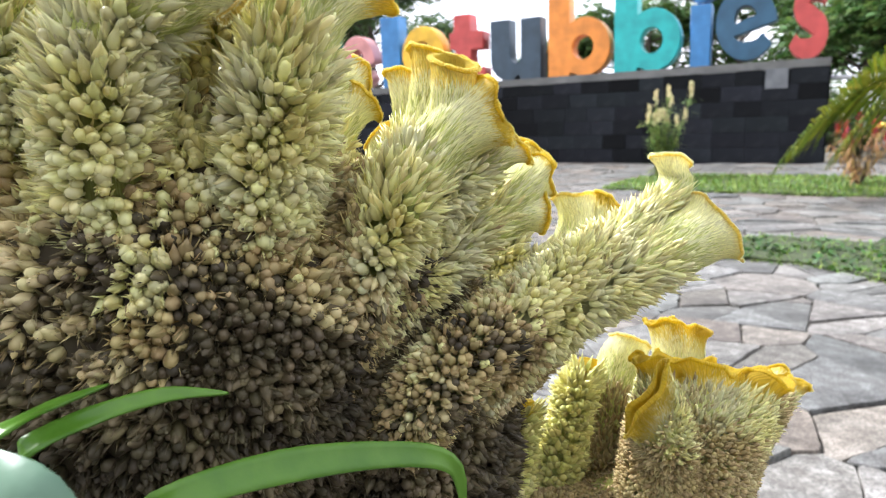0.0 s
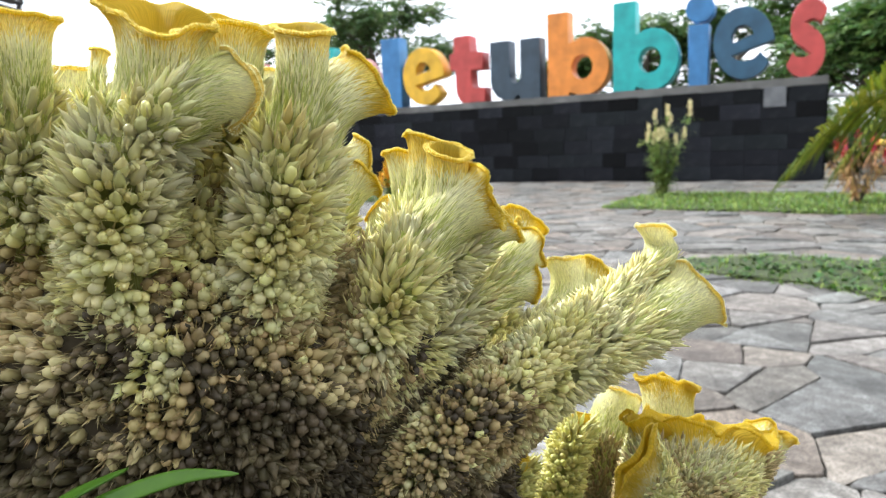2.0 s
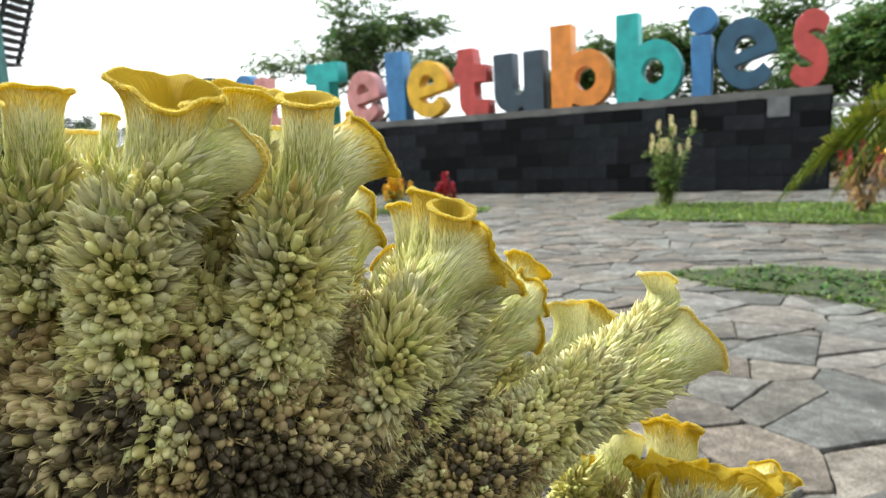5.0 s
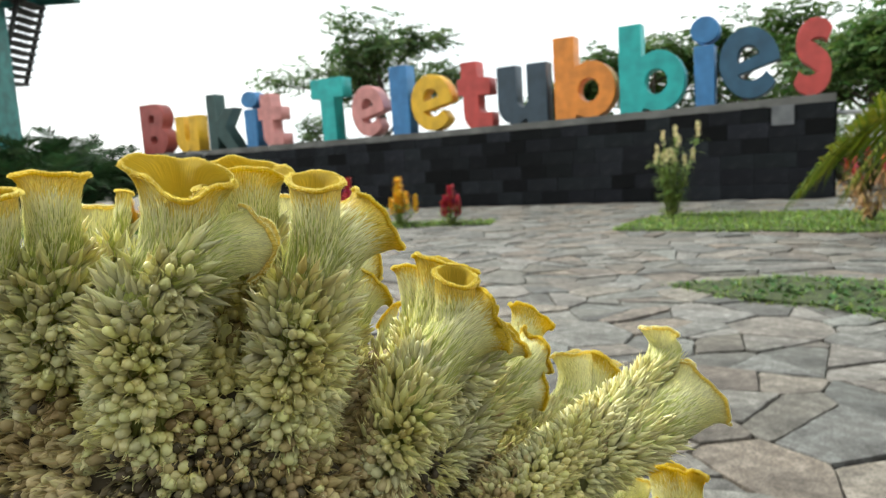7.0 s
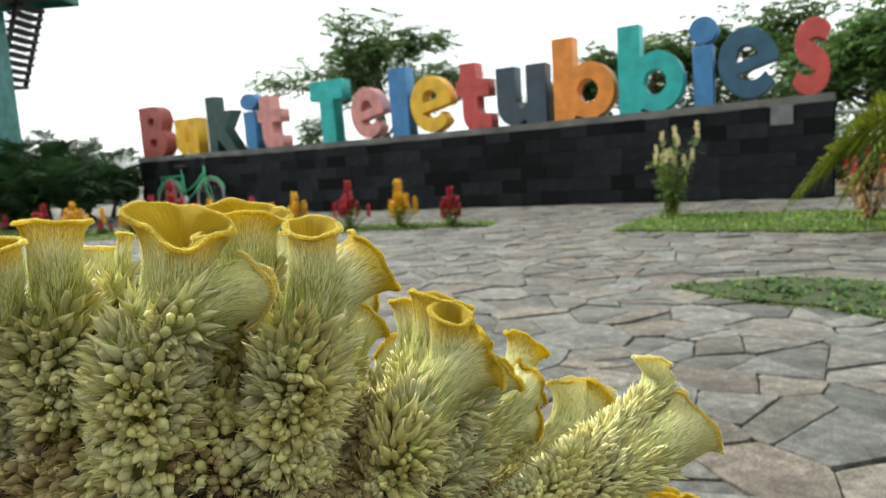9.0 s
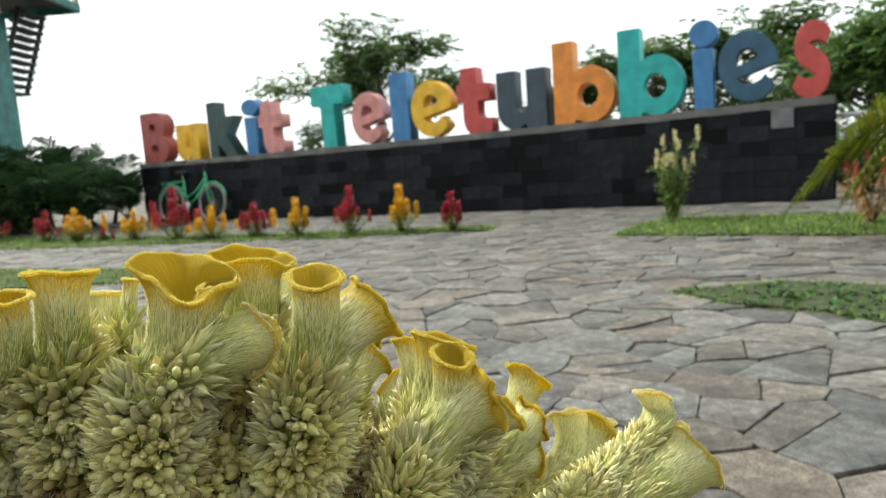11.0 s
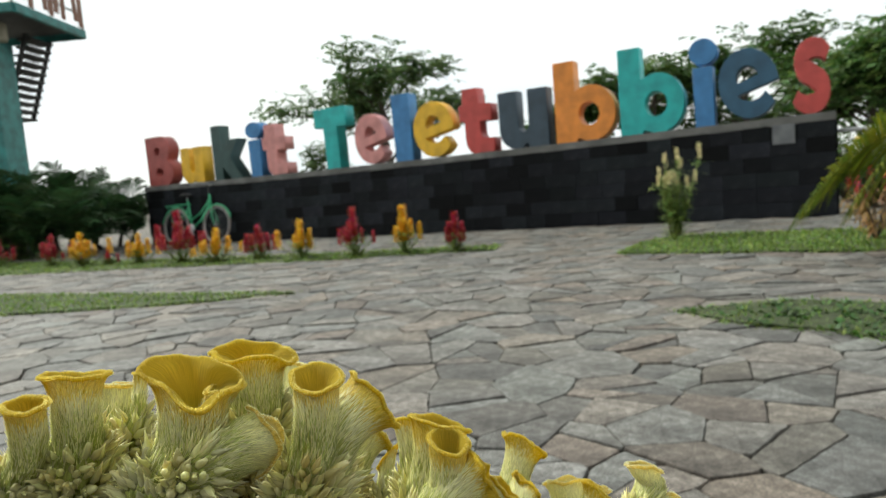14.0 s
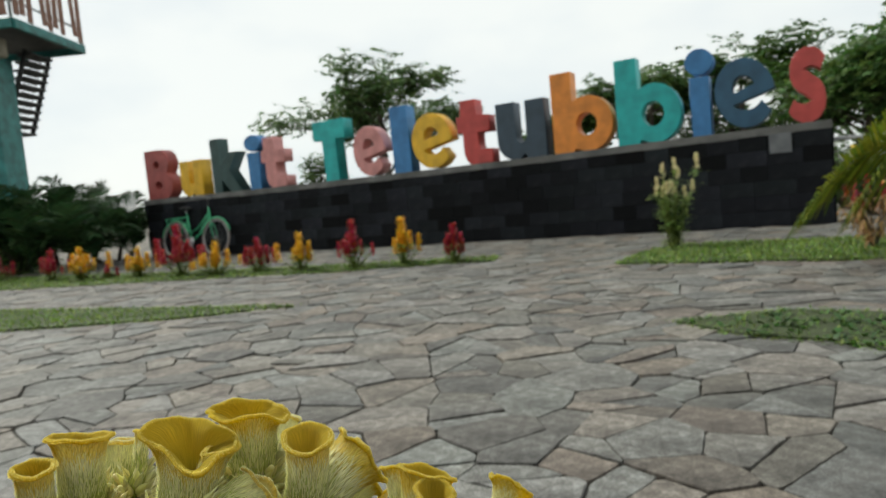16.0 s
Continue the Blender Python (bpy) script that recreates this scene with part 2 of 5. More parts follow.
M_RIM = mat("bike_metal", [(0.3, (0.3, 0.3, 0.3)), (0.7, (0.45, 0.45, 0.45))], 30, 0.4, 0.0, metal=0.8)
M_BLACK = mat("black_rubber", [(0.3, (0.015, 0.015, 0.015)), (0.7, (0.03, 0.03, 0.03))], 30, 0.7, 0.2)

YEL, LEM, CRM, GRN = (0.80, 0.62, 0.055), (0.84, 0.74, 0.20), (0.89, 0.86, 0.50), (0.52, 0.57, 0.17)
M_CREST = crest_mat("comb_crest", [(0.45, GRN), (0.57, (0.66, 0.68, 0.26)), (0.68, (0.82, 0.78, 0.32)), (0.80, (0.82, 0.70, 0.15)), (0.90, YEL), (1.10, YEL)])
M_CREST_CREAM = crest_mat("comb_crest_cream", [(0.48, GRN), (0.60, (0.76, 0.76, 0.40)), (0.74, (0.91, 0.89, 0.58)), (0.88, LEM), (0.98, YEL), (1.10, YEL)], 0.68)
M_CREST_PALE = crest_mat("comb_crest_pale", [(0.45, (0.6, 0.62, 0.3)), (0.7, CRM), (0.98, (0.93, 0.91, 0.66)), (1.10, (0.86, 0.70, 0.20))], 0.75)
M_POD = mat("seed_pod", [(0.28, (0.60, 0.54, 0.18)), (0.5, (0.79, 0.755, 0.36)), (0.7, (0.88, 0.85, 0.54))], 60, 0.42, 0.25, 6, random_by="island", spread=0.25, through_light=0.3, grime=0.3, grime_scale=60, spec=0.5, hue=0.03)
M_POD_GREEN = mat("seed_pod_green", [(0.28, (0.50, 0.46, 0.12)), (0.5, (0.68, 0.66, 0.24)), (0.7, (0.78, 0.75, 0.36))], 60, 0.5, 0.25, 6, random_by="island", spread=0.25, through_light=0.25, hue=0.03)
# dried pod browns, darkened further to carry the shade low on the comb
M_POD_DRY_SHADE = mat("seed_pod_dry_shade", [(0.28, (0.22, 0.155, 0.06)), (0.5, (0.37, 0.29, 0.125)), (0.7, (0.54, 0.46, 0.24))], 60, 0.6, 0.25, 6, random_by="island", spread=0.3, through_light=0.12, hue=0.03)
M_POD_OLD_SHADE = mat("seed_pod_old_shade", [(0.28, (0.02, 0.015, 0.008)), (0.5, (0.062, 0.048, 0.022)), (0.7, (0.18, 0.145, 0.07))], 60, 0.6, 0.25, 6, random_by="island", spread=0.35, hue=0.03)
M_HAIR = mat("comb_hair", [(0.3, (0.84, 0.82, 0.44)), (0.7, (0.92, 0.91, 0.62))], 90, 0.5, 0.0, random_by="island", spread=0.2, through_light=0.5, hue=0.02)
M_HAIR_GREEN = mat("comb_hair_green", [(0.3, (0.46, 0.51, 0.12)), (0.7, (0.70, 0.72, 0.30))], 90, 0.5, 0.0, random_by="island", spread=0.25, through_light=0.4, hue=0.02)
M_FUZZ = mat("rim_fuzz", [(0.3, (0.80, 0.64, 0.08)), (0.7, (0.88, 0.80, 0.30))], 90, 0.5, 0.0, random_by="island", spread=0.2, through_light=0.5, hue=0.02)
M_COCKSLEAF = mat("comb_leaf", [(0.3, (0.06, 0.16, 0.012)), (0.7, (0.13, 0.27, 0.03))], 60, 0.35, 0.15, 6, through_light=0.35)
M_COCKSLEAF_BLUE = mat("comb_leaf_bluish", [(0.3, (0.10, 0.19, 0.12)), (0.7, (0.16, 0.26, 0.17))], 60, 0.4, 0.15, 6, through_light=0.25)
M_STEM = mat("comb_stem", [(0.3, (0.20, 0.22, 0.07)), (0.7, (0.34, 0.33, 0.14))], 60, 0.6, 0.3)
# body skin kept near black so gaps between pods look shaded
M_BODY = mat("comb_body_gap_shade", [(0.3, (0.035, 0.026, 0.016)), (0.7, (0.10, 0.08, 0.045))], 90, 0.9, 0.5)

# ---- mesh helpers ----
rng = random.Random(7)
IDENT = Matrix.Identity(4)


def mesh_of(name, verts, faces, material, smooth=True):
    me = bpy.data.meshes.new(name)
    me.from_pydata([tuple(v) for v in verts], [], faces)
    me.materials.append(material)
    if smooth:
        me.polygons.foreach_set("use_smooth", [True] * len(me.polygons))
    me.update()
    return me


def put(name, me, parent=None, m=None, label="", kind=""):
    ob = new(name, me)
    if m is not None:
        ob.matrix_world = m
    if parent is not None:
        ob.parent = parent
    return tagged(ob, label=label, kind=kind)


def part(name, bm, material, parent, label="", m=None, smooth=False, kind=""):
    me = bpy.data.meshes.new(name)
    bm.to_mesh(me)
    bm.free()
    me.materials.append(material)
    if smooth:
        me.polygons.foreach_set("use_smooth", [True] * len(me.polygons))
    return put(name, me, parent, m, label, kind)


def thing(name, m, label, category, group="", kind=""):
    ob = new(name)
    ob.empty_display_size = 0.1
    ob.matrix_world = m
    return tagged(ob, label, category, group, kind)


def box(bm, size, centre=(0, 0, 0), bevel=0.0, m=IDENT):
    g = bmesh.ops.create_cube(bm, size=1.0)
    vs = g["verts"]
    bmesh.ops.scale(bm, vec=size, verts=vs)
    bmesh.ops.translate(bm, vec=centre, verts=vs)
    if m is not IDENT:
        bmesh.ops.transform(bm, matrix=m, verts=vs)
    if bevel:
        es = list({e for v in vs for e in v.link_edges})
        bmesh.ops.bevel(bm, geom=es, offset=bevel, segments=1, affect="EDGES")
    return bm


def tube_data(points, radii, sides=8, cap=True):
    """A tapered tube along points."""
    pts = [Vector(p) for p in points]
    verts, faces = [], []
    up = Vector((0.31, 0.17, 0.93)).normalized()
    for i, p in enumerate(pts):
        t = (pts[min(i + 1, len(pts) - 1)] - pts[max(i - 1, 0)]).normalized()
        a = t.cross(up)
        if a.length < 1e-3:
            a = t.cross(Vector((1, 0, 0)))
        a.normalize()
        b = t.cross(a)
        for k in range(sides):
            f = 2 * math.pi * k / sides
            verts.append(p + (a * math.cos(f) + b * math.sin(f)) * radii[i])
    for i in range(len(pts) - 1):
        for k in range(sides):
            k2 = (k + 1) % sides
            faces.append((i * sides + k, i * sides + k2, (i + 1) * sides + k2, (i + 1) * sides + k))
    if cap:
        faces.append(tuple(range(sides - 1, -1, -1)))
        faces.append(tuple((len(pts) - 1) * sides + k for k in range(sides)))
    return verts, faces


def tube(name, points, r, material, parent=None, sides=8, label="", m=None):
    rr = [r] * len(points) if isinstance(r, (int, float)) else r
    v, f = tube_data(points, rr, sides)
    return put(name, mesh_of(name, v, f, material), parent, m, label)


class Soup:
    """Gathers many small pieces into one mesh."""

    def __init__(self):
        self.v, self.f = [], []

    def add(self, verts, faces):
        k = len(self.v)
        self.v.extend(verts)
        self.f.extend([tuple(i + k for i in f) for f in faces])

    def mesh(self, name, material, smooth=True):
        return mesh_of(name, self.v, self.f, material, smooth)


def blade(s, base, direction, length, width, side, droop=0.3):
    """A narrow leaf blade of two bent quads and a tip."""
    base, d, w = Vector(base), Vector(direction).normalized(), Vector(side).normalized() * width * 0.5
    dn = Vector((0, 0, -1)) * droop * length
    p1 = base + d * length * 0.45 + dn * 0.15
    p2 = base + d * length * 0.8 + dn * 0.55
    p3 = base + d * length + dn
    s.add([base - w * 0.6, base + w * 0.6, p1 + w, p1 - w, p2 + w * 0.7, p2 - w * 0.7, p3], [(0, 1, 2, 3), (3, 2, 4, 5), (5, 4, 6)])


def inside(p, poly):
    x, y = p
    c = False
    j = len(poly) - 1
    for i in range(len(poly)):
        xi, yi = poly[i]
        xj, yj = poly[j]
        if (yi > y) != (yj > y) and x < (xj - xi) * (y - yi) / (yj - yi) + xi:
            c = not c
        j = i
    return c


# ---- ground ----
BED_FAR_LEFT = [(-9.5, 10.9), (-6.3, 8.9), (-3.8, 8.15), (-1.4, 7.35), (0.3, 7.05), (0.38, 7.4), (-1.2, 7.95), (-3.6, 8.95), (-6.2, 10.3), (-9.5, 12.2)]
BED_NEAR_LEFT = [(-8.0, 7.9), (-4.7, 6.45), (-2.5, 5.5), (-1.29, 5.0), (-2.28, 4.9), (-3.67, 5.06), (-6.0, 5.3), (-8.0, 5.8)]
BED_FAR_RIGHT = [(1.38, 5.83), (3.03, 4.77), (4.6, 4.1), (5.6, 5.0), (3.8, 6.0), (2.3, 6.85), (1.85, 6.6)]
BED_NEAR_RIGHT = [(1.06, 3.32), (1.65, 3.36), (1.98, 3.12), (2.9, 2.6), (2.5, 1.9), (1.6, 2.47), (1.5, 2.72), (1.22, 2.96)]
BEDS = [BED_FAR_LEFT, BED_NEAR_LEFT, BED_FAR_RIGHT, BED_NEAR_RIGHT]

WALL_ROT = math.atan2(-0.4625, 0.8866)
WALL_M = Matrix.Translation((4.395, 7.902, 0)) @ Matrix.Rotation(WALL_ROT, 4, "Z")
WALL_INV = WALL_M.inverted()
WALL_LEN, WALL_DEEP = 12.17, 0.55

gb = bmesh.new()
bmesh.ops.create_grid(gb, x_segments=2, y_segments=2, size=600)
bmesh.ops.translate(gb, vec=(0, 0, -0.015), verts=gb.verts)
ground = part("ground", gb, M_SOIL, None, kind="structure")
tagged(ground, "dark bare soil between the paving and far away", "ground")


def bed_turf(name, poly, label):
    bm = bmesh.new()
    top = [bm.verts.new((x, y, 0.011)) for x, y in poly]
    low = [bm.verts.new((x, y, -0.05)) for x, y in poly]
    bm.faces.new(top)
    for i in range(len(poly)):
        j = (i + 1) % len(poly)
        bm.faces.new((top[i], low[i], low[j], top[j]))
    ob = part(name, bm, M_TURF, None, kind="structure")
    return tagged(ob, label, "ground")


bed_turf("grass_bed", BED_FAR_LEFT, "long flower bed of mown turf")
bed_turf("grass_bed", BED_NEAR_LEFT, "tapered strip of short turf in paving")
bed_turf("grass_bed", BED_FAR_RIGHT, "wedge of turf below the dark wall")
bed_turf("grass_bed", BED_NEAR_RIGHT, "sunken weedy strip beside raised paving")


def scatter(poly, n):
    xs, ys = [p[0] for p in poly], [p[1] for p in poly]
    got = []
    while len(got) < n:
        p = (rng.uniform(min(xs), max(xs)), rng.uniform(min(ys), max(ys)))
        if inside(p, poly):
            got.append(p)
    return got


def grass(poly, n, h, w, label):
    s = Soup()
    for x, y in scatter(poly, n):
        a = rng.uniform(0, 6.283)
        hh = h * rng.uniform(0.5, 1.5)
        lean = rng.uniform(0.1, 0.9)
        blade(s, (x, y, 0), (math.cos(a) * lean, math.sin(a) * lean, 1), hh, w * rng.uniform(0.6, 1.4), (-math.sin(a), math.cos(a), 0), 0.35)
    for i in range(len(poly)):
        p, q = poly[i], poly[(i + 1) % len(poly)]
        for _ in range(int(math.hypot(q[0] - p[0], q[1] - p[1]) * 260)):
            t = rng.random()
            a = rng.uniform(0, 6.283)
            blade(s, (p[0] + (q[0] - p[0]) * t + rng.gauss(0, 0.022), p[1] + (q[1] - p[1]) * t + rng.gauss(0, 0.022), -0.004), (math.cos(a), math.sin(a), rng.uniform(0.5, 1.6)), h * rng.uniform(0.6, 1.4), w, (-math.sin(a), math.cos(a), 0), 0.4)
    ob = put("grass", s.mesh("grass", M_GRASS, False), kind="stuff")
    tagged(ob, label, "grass")


grass(BED_FAR_LEFT, 9000, 0.055, 0.011, "short green grass on the flower bed")
grass(BED_NEAR_LEFT, 9000, 0.05, 0.009, "short green grass in a tapered strip")
grass(BED_FAR_RIGHT, 9000, 0.06, 0.009, "short green grass below the wall")
grass(BED_NEAR_RIGHT, 600, 0.045, 0.006, "thin grass among the weeds")
# weeds with broad leaves in the sunken strip
s = Soup()
for x, y in scatter(BED_NEAR_RIGHT, 520):
    for k in range(rng.randint(4, 8)):
        a = rng.uniform(0, 6.283)
        ln = rng.uniform(0.015, 0.065)
        blade(s, (x, y, 0.0), (math.cos(a), math.sin(a), rng.uniform(0.35, 1.4)), ln, ln * rng.uniform(0.25, 0.45), (-math.sin(a), math.cos(a), 0), 0.3)
tagged(put("weeds", s.mesh("weeds", M_WEED), kind="stuff"), "broad-leaved green weeds filling the sunken strip", "weeds")

# ---- crazy paving ----


def clip(poly, p, q, gap):
    """The part of poly nearer to p than to q, less half the joint."""
    mx, my = (p[0] + q[0]) / 2, (p[1] + q[1]) / 2
    dx, dy = q[0] - p[0], q[1] - p[1]
    d = math.hypot(dx, dy)
    dx, dy = dx / d, dy / d
    c = mx * dx + my * dy - gap
    out = []
    for i in range(len(poly)):
        a, b = poly[i], poly[(i + 1) % len(poly)]
        da, db = a[0] * dx + a[1] * dy - c, b[0] * dx + b[1] * dy - c
        if da <= 0:
            out.append(a)
        if da * db < 0:
            t = da / (da - db)
            out.append((a[0] + (b[0] - a[0]) * t, a[1] + (b[1] - a[1]) * t))
    return out


def cut(poly, at, ang, gap):
    """Breaks a flag in two along a line."""
    dx, dy = math.cos(ang), math.sin(ang)
    c = at[0] * dx + at[1] * dy
    halves = []
    for sg in (1, -1):
        out = []
        for i in range(len(poly)):
            p, q = poly[i], poly[(i + 1) % len(poly)]
            da = (p[0] * dx + p[1] * dy - c) * sg + gap
            db = (q[0] * dx + q[1] * dy - c) * sg + gap
            if da <= 0:
                out.append(p)
            if da * db < 0:
                t = da / (da - db)
                out.append((p[0] + (q[0] - p[0]) * t, p[1] + (q[1] - p[1]) * t))
        if len(out) >= 3:
            halves.append(out)
    return halves


def middle(poly):
    return (sum(p[0] for p in poly) / len(poly), sum(p[1] for p in poly) / len(poly))


def stones():
    prng = random.Random(21)
    cell = 0.222
    grid = {}
    for i in range(-46, 38):
        for j in range(-9, 67):
            grid[(i, j)] = ((i + prng.uniform(-0.15, 1.15)) * cell * 1.15, (j + prng.uniform(-0.15, 1.15)) * cell * 0.92)
    res = []
    for (i, j), p in grid.items():
        if i in (-46, 37) or j in (-9, -8, 66):
            continue
        if math.hypot(p[0] + 0.04, p[1] - 0.25) < 0.22:
            continue
        l = WALL_INV @ Vector((p[0], p[1], 0))
        if l.y > -0.10 and -WALL_LEN - 0.2 < l.x < 1.0:
            continue
        poly = [(p[0] - 0.7, p[1] - 0.7), (p[0] + 0.7, p[1] - 0.7), (p[0] + 0.7, p[1] + 0.7), (p[0] - 0.7, p[1] + 0.7)]
        gap = prng.choice([0.0, 0.0004, 0.0008, 0.0015, 0.0035])
        for di in range(-3, 4):
            for dj in range(-3, 4):
                q = grid.get((i + di, j + dj))
                if q and (di or dj):
                    poly = clip(poly, p, q, gap)
        if len(poly) < 3:
            continue
        todo = [poly]
        if prng.random() < 0.6:
            m = middle(poly)
            todo = cut(poly, (m[0] + prng.uniform(-0.05, 0.05), m[1] + prng.uniform(-0.04, 0.04)), prng.gauss(1.57, 0.75), prng.choice([0.0004, 0.001, 0.0025]))
        for q in todo:
            if any(all(inside(v, b) for v in q) for b in BEDS):
                continue
            res.append((middle(q), q, prng.random()))
    return res


def stone_mesh(s, p, poly, prng, local):
    """A flag with broken edges, a thin chamfer and sides."""
    ring = []
    for k in range(len(poly)):
        a, b = poly[k], poly[(k + 1) % len(poly)]
        ln = math.hypot(b[0] - a[0], b[1] - a[1])
        if ln < 0.015:
            continue
        trim = min(prng.choice([0.004, 0.008, 0.02]), ln * 0.25)
        n = max(1, int(ln / 0.04))
        nx, ny = -(b[1] - a[1]) / ln, (b[0] - a[0]) / ln
        for i in range(n + 1):
            t = trim / ln + (1 - 2 * trim / ln) * i / n
            w_ = prng.choice([0.0, 0.001, 0.002, 0.0045]) if 0 < i < n else prng.uniform(0.0, 0.003)
            ring.append((a[0] + (b[0] - a[0]) * t + nx * w_, a[1] + (b[1] - a[1]) * t + ny * w_))
    if len(ring) < 3:
        return
    cx, cy = p if local else (0, 0)
    tx, ty, h = prng.uniform(-0.014, 0.014), prng.uniform(-0.014, 0.014), prng.uniform(-0.007, 0.004)
    n = len(ring)
    v = []
    for ins, z in ((0.002, 0.0), (0.0, -0.003), (0.0, -0.045)):
        for x, y in ring:
            d = max(0.03, math.hypot(x - p[0], y - p[1]))
            X, Y = x + (p[0] - x) / d * ins, y + (p[1] - y) / d * ins
            v.append((X - cx, Y - cy, z + h + (X - p[0]) * tx + (Y - p[1]) * ty))
    f = [tuple(range(n))]
    for r in range(2):
        for k in range(n):
            k2 = (k + 1) % n
            f.append((r * n + k, (r + 1) * n + k, (r + 1) * n + k2, r * n + k2))
    s.add(v, f)


# ---- the wall with the letters ----


def wall_top(x):
    s_ = -x
    return 1.2 - 0.045 * max(0.0, 1 - ((s_ - 6) / 6.2) ** 2)


def build_wall():
    bm = bmesh.new()
    box(bm, (WALL_LEN - 0.02, WALL_DEEP - 0.02, 1.11), (-WALL_LEN / 2, WALL_DEEP / 2 + 0.005, 1.11 / 2 - 0.03))
    wall = part("wall_north", bm, M_JOINT, None, m=WALL_M, kind="structure")
    tagged(wall, "long low wall clad in dark volcanic stone tiles", "wall")
    # coping in sections
    bm = bmesh.new()
    n = 12
    prof = [(-0.025, 0.0), (-0.025, -0.1), (WALL_DEEP + 0.02, -0.1), (WALL_DEEP + 0.02, 0.0)]
    rings = []
    for i in range(n + 1):
        x = 0.01 - (WALL_LEN + 0.02) * i / n
        rings.append([bm.verts.new((x, y, wall_top(x) + z)) for y, z in prof])
    for i in range(n):
        for k in range(4):
            bm.faces.new((rings[i][k], rings[i + 1][k], rings[i + 1][(k + 1) % 4], rings[i][(k + 1) % 4]))
    bm.faces.new(rings[0])
    bm.faces.new(list(reversed(rings[-1])))
    bmesh.ops.recalc_face_normals(bm, faces=bm.faces)
    bmesh.ops.bevel(bm, geom=[e for e in bm.edges if abs(e.verts[0].co.y - e.verts[1].co.y) < 1e-4 and abs(e.verts[0].co.x - e.verts[1].co.x) > 0.3], offset=0.008, segments=2, affect="EDGES")
    cop = part("coping", bm, M_COPING, wall, "weathered grey concrete coping")
    bm = bmesh.new()
    box(bm, (0.24, 0.02, 0.23), (-0.535, -0.022, 0.985), 0.004)
    part("plaque", bm, M_PLAQUE, wall, "plain grey stone plaque")
    return wall


wall = build_wall()
# added wall, out of view behind the camera; cuts sky light on the flower
back = bmesh.new()
box(back, (12.0, 0.2, 2.8), (0, -3.4, 1.35), 0.01)
tagged(part("front_shade_wall", back, M_COPING, None, kind="structure"), "plain grey unseen wall added behind the camera to shade the flower's front", "wall")


def arc(cx, cy, rx, ry, a0, a1, n=14):
    return [(cx + rx * math.cos(radians(a0 + (a1 - a0) * i / n)), cy + ry * math.sin(radians(a0 + (a1 - a0) * i / n))) for i in range(n + 1)]


def stroke(centre, half):
    left, right = [], []
    for i, (x, y) in enumerate(centre):
        x0, y0 = centre[max(i - 1, 0)]
        x1, y1 = centre[min(i + 1, len(centre) - 1)]
        d = math.hypot(x1 - x0, y1 - y0)
        nx, ny = -(y1 - y0) / d, (x1 - x0) / d
        left.append((x + nx * half[i], y + ny * half[i]))
        right.append((x - nx * half[i], y - ny * half[i]))
    return left + right[::-1]


def glyph(c):
    """Outlines of a fat sign letter in a box one high and one wide."""
    if c == "B":
        return [[(0, 0), (0.55, 0)] + arc(0.62, 0.27, 0.38, 0.27, -90, 62) + arc(0.56, 0.73, 0.36, 0.27, -38, 90) + [(0.0, 1)], arc(0.46, 0.28, 0.15, 0.09, 0, 345, 15), arc(0.44, 0.7, 0.13, 0.09, 0, 345, 15)]
    if c == "u":
        return [[(0, 1), (0, 0.36)] + arc(0.36, 0.34, 0.36, 0.34, 180, 285, 10) + [(0.56, 0.1), (0.62, 0.0), (1, 0), (1, 1), (0.62, 1), (0.62, 0.45)] + arc(0.5, 0.42, 0.12, 0.14, 0, -180, 8) + [(0.38, 1)]]
    if c == "k":
        return [[(0, 0), (0.3, 0), (0.3, 0.26), (0.62, 0), (1, 0), (0.6, 0.4), (0.92, 0.72), (0.58, 0.72), (0.3, 0.48), (0.3, 1), (0, 1)]]
    if c == "i":
        return [[(0.12, 0), (0.86, 0), (0.86, 0.68), (0.08, 0.68)]]
    if c == "dot":
        return [arc(0.5, 0.86, 0.56, 0.145, 0, 345, 20)]
    if c == "t":
        return [[(0.12, 0.76), (0.14, 1), (0.58, 1), (0.6, 0.76), (0.96, 0.74), (0.96, 0.5), (0.6, 0.5), (0.6, 0.3), (0.66, 0.22), (1, 0.22), (1, 0.02)] + arc(0.44, 0.24, 0.28, 0.24, -70, -180, 8) + [(0.16, 0.52), (0, 0.52), (0, 0.74)]]
    if c == "T":
        return [[(0, 1), (0, 0.7), (0.28, 0.7), (0.3, 0), (0.72, 0), (0.7, 0.7), (1, 0.7), (1, 1)]]
    if c == "l":
        return [[(0.04, 0), (1, 0), (0.95, 1), (0, 1)]]
    if c == "e":
        out = arc(0.5, 0.5, 0.5, 0.5, -4, 318, 30) + arc(0.52, 0.42, 0.27, 0.18, 330, 205, 10) + [(0.27, 0.37)]
        return [out, arc(0.5, 0.56, 0.2, 0.2, 8, 172, 10) + [(0.31, 0.52)]]
    if c == "b":
        return [[(0, 0), (0, 1), (0.34, 1), (0.34, 0.62)] + arc(0.6, 0.34, 0.4, 0.34, 112, -100, 22) + [(0.36, 0.05), (0.34, 0)], arc(0.57, 0.335, 0.185, 0.15, 0, 345, 18)]
    cen = arc(0.56, 0.7, 0.34, 0.17, 25, 250, 14) + arc(0.42, 0.31, 0.36, 0.18, 62, -160, 14)
    return [stroke(cen, [0.10 + 0.05 * math.sin(math.pi * i / (len(cen) - 1)) for i in range(len(cen))])]


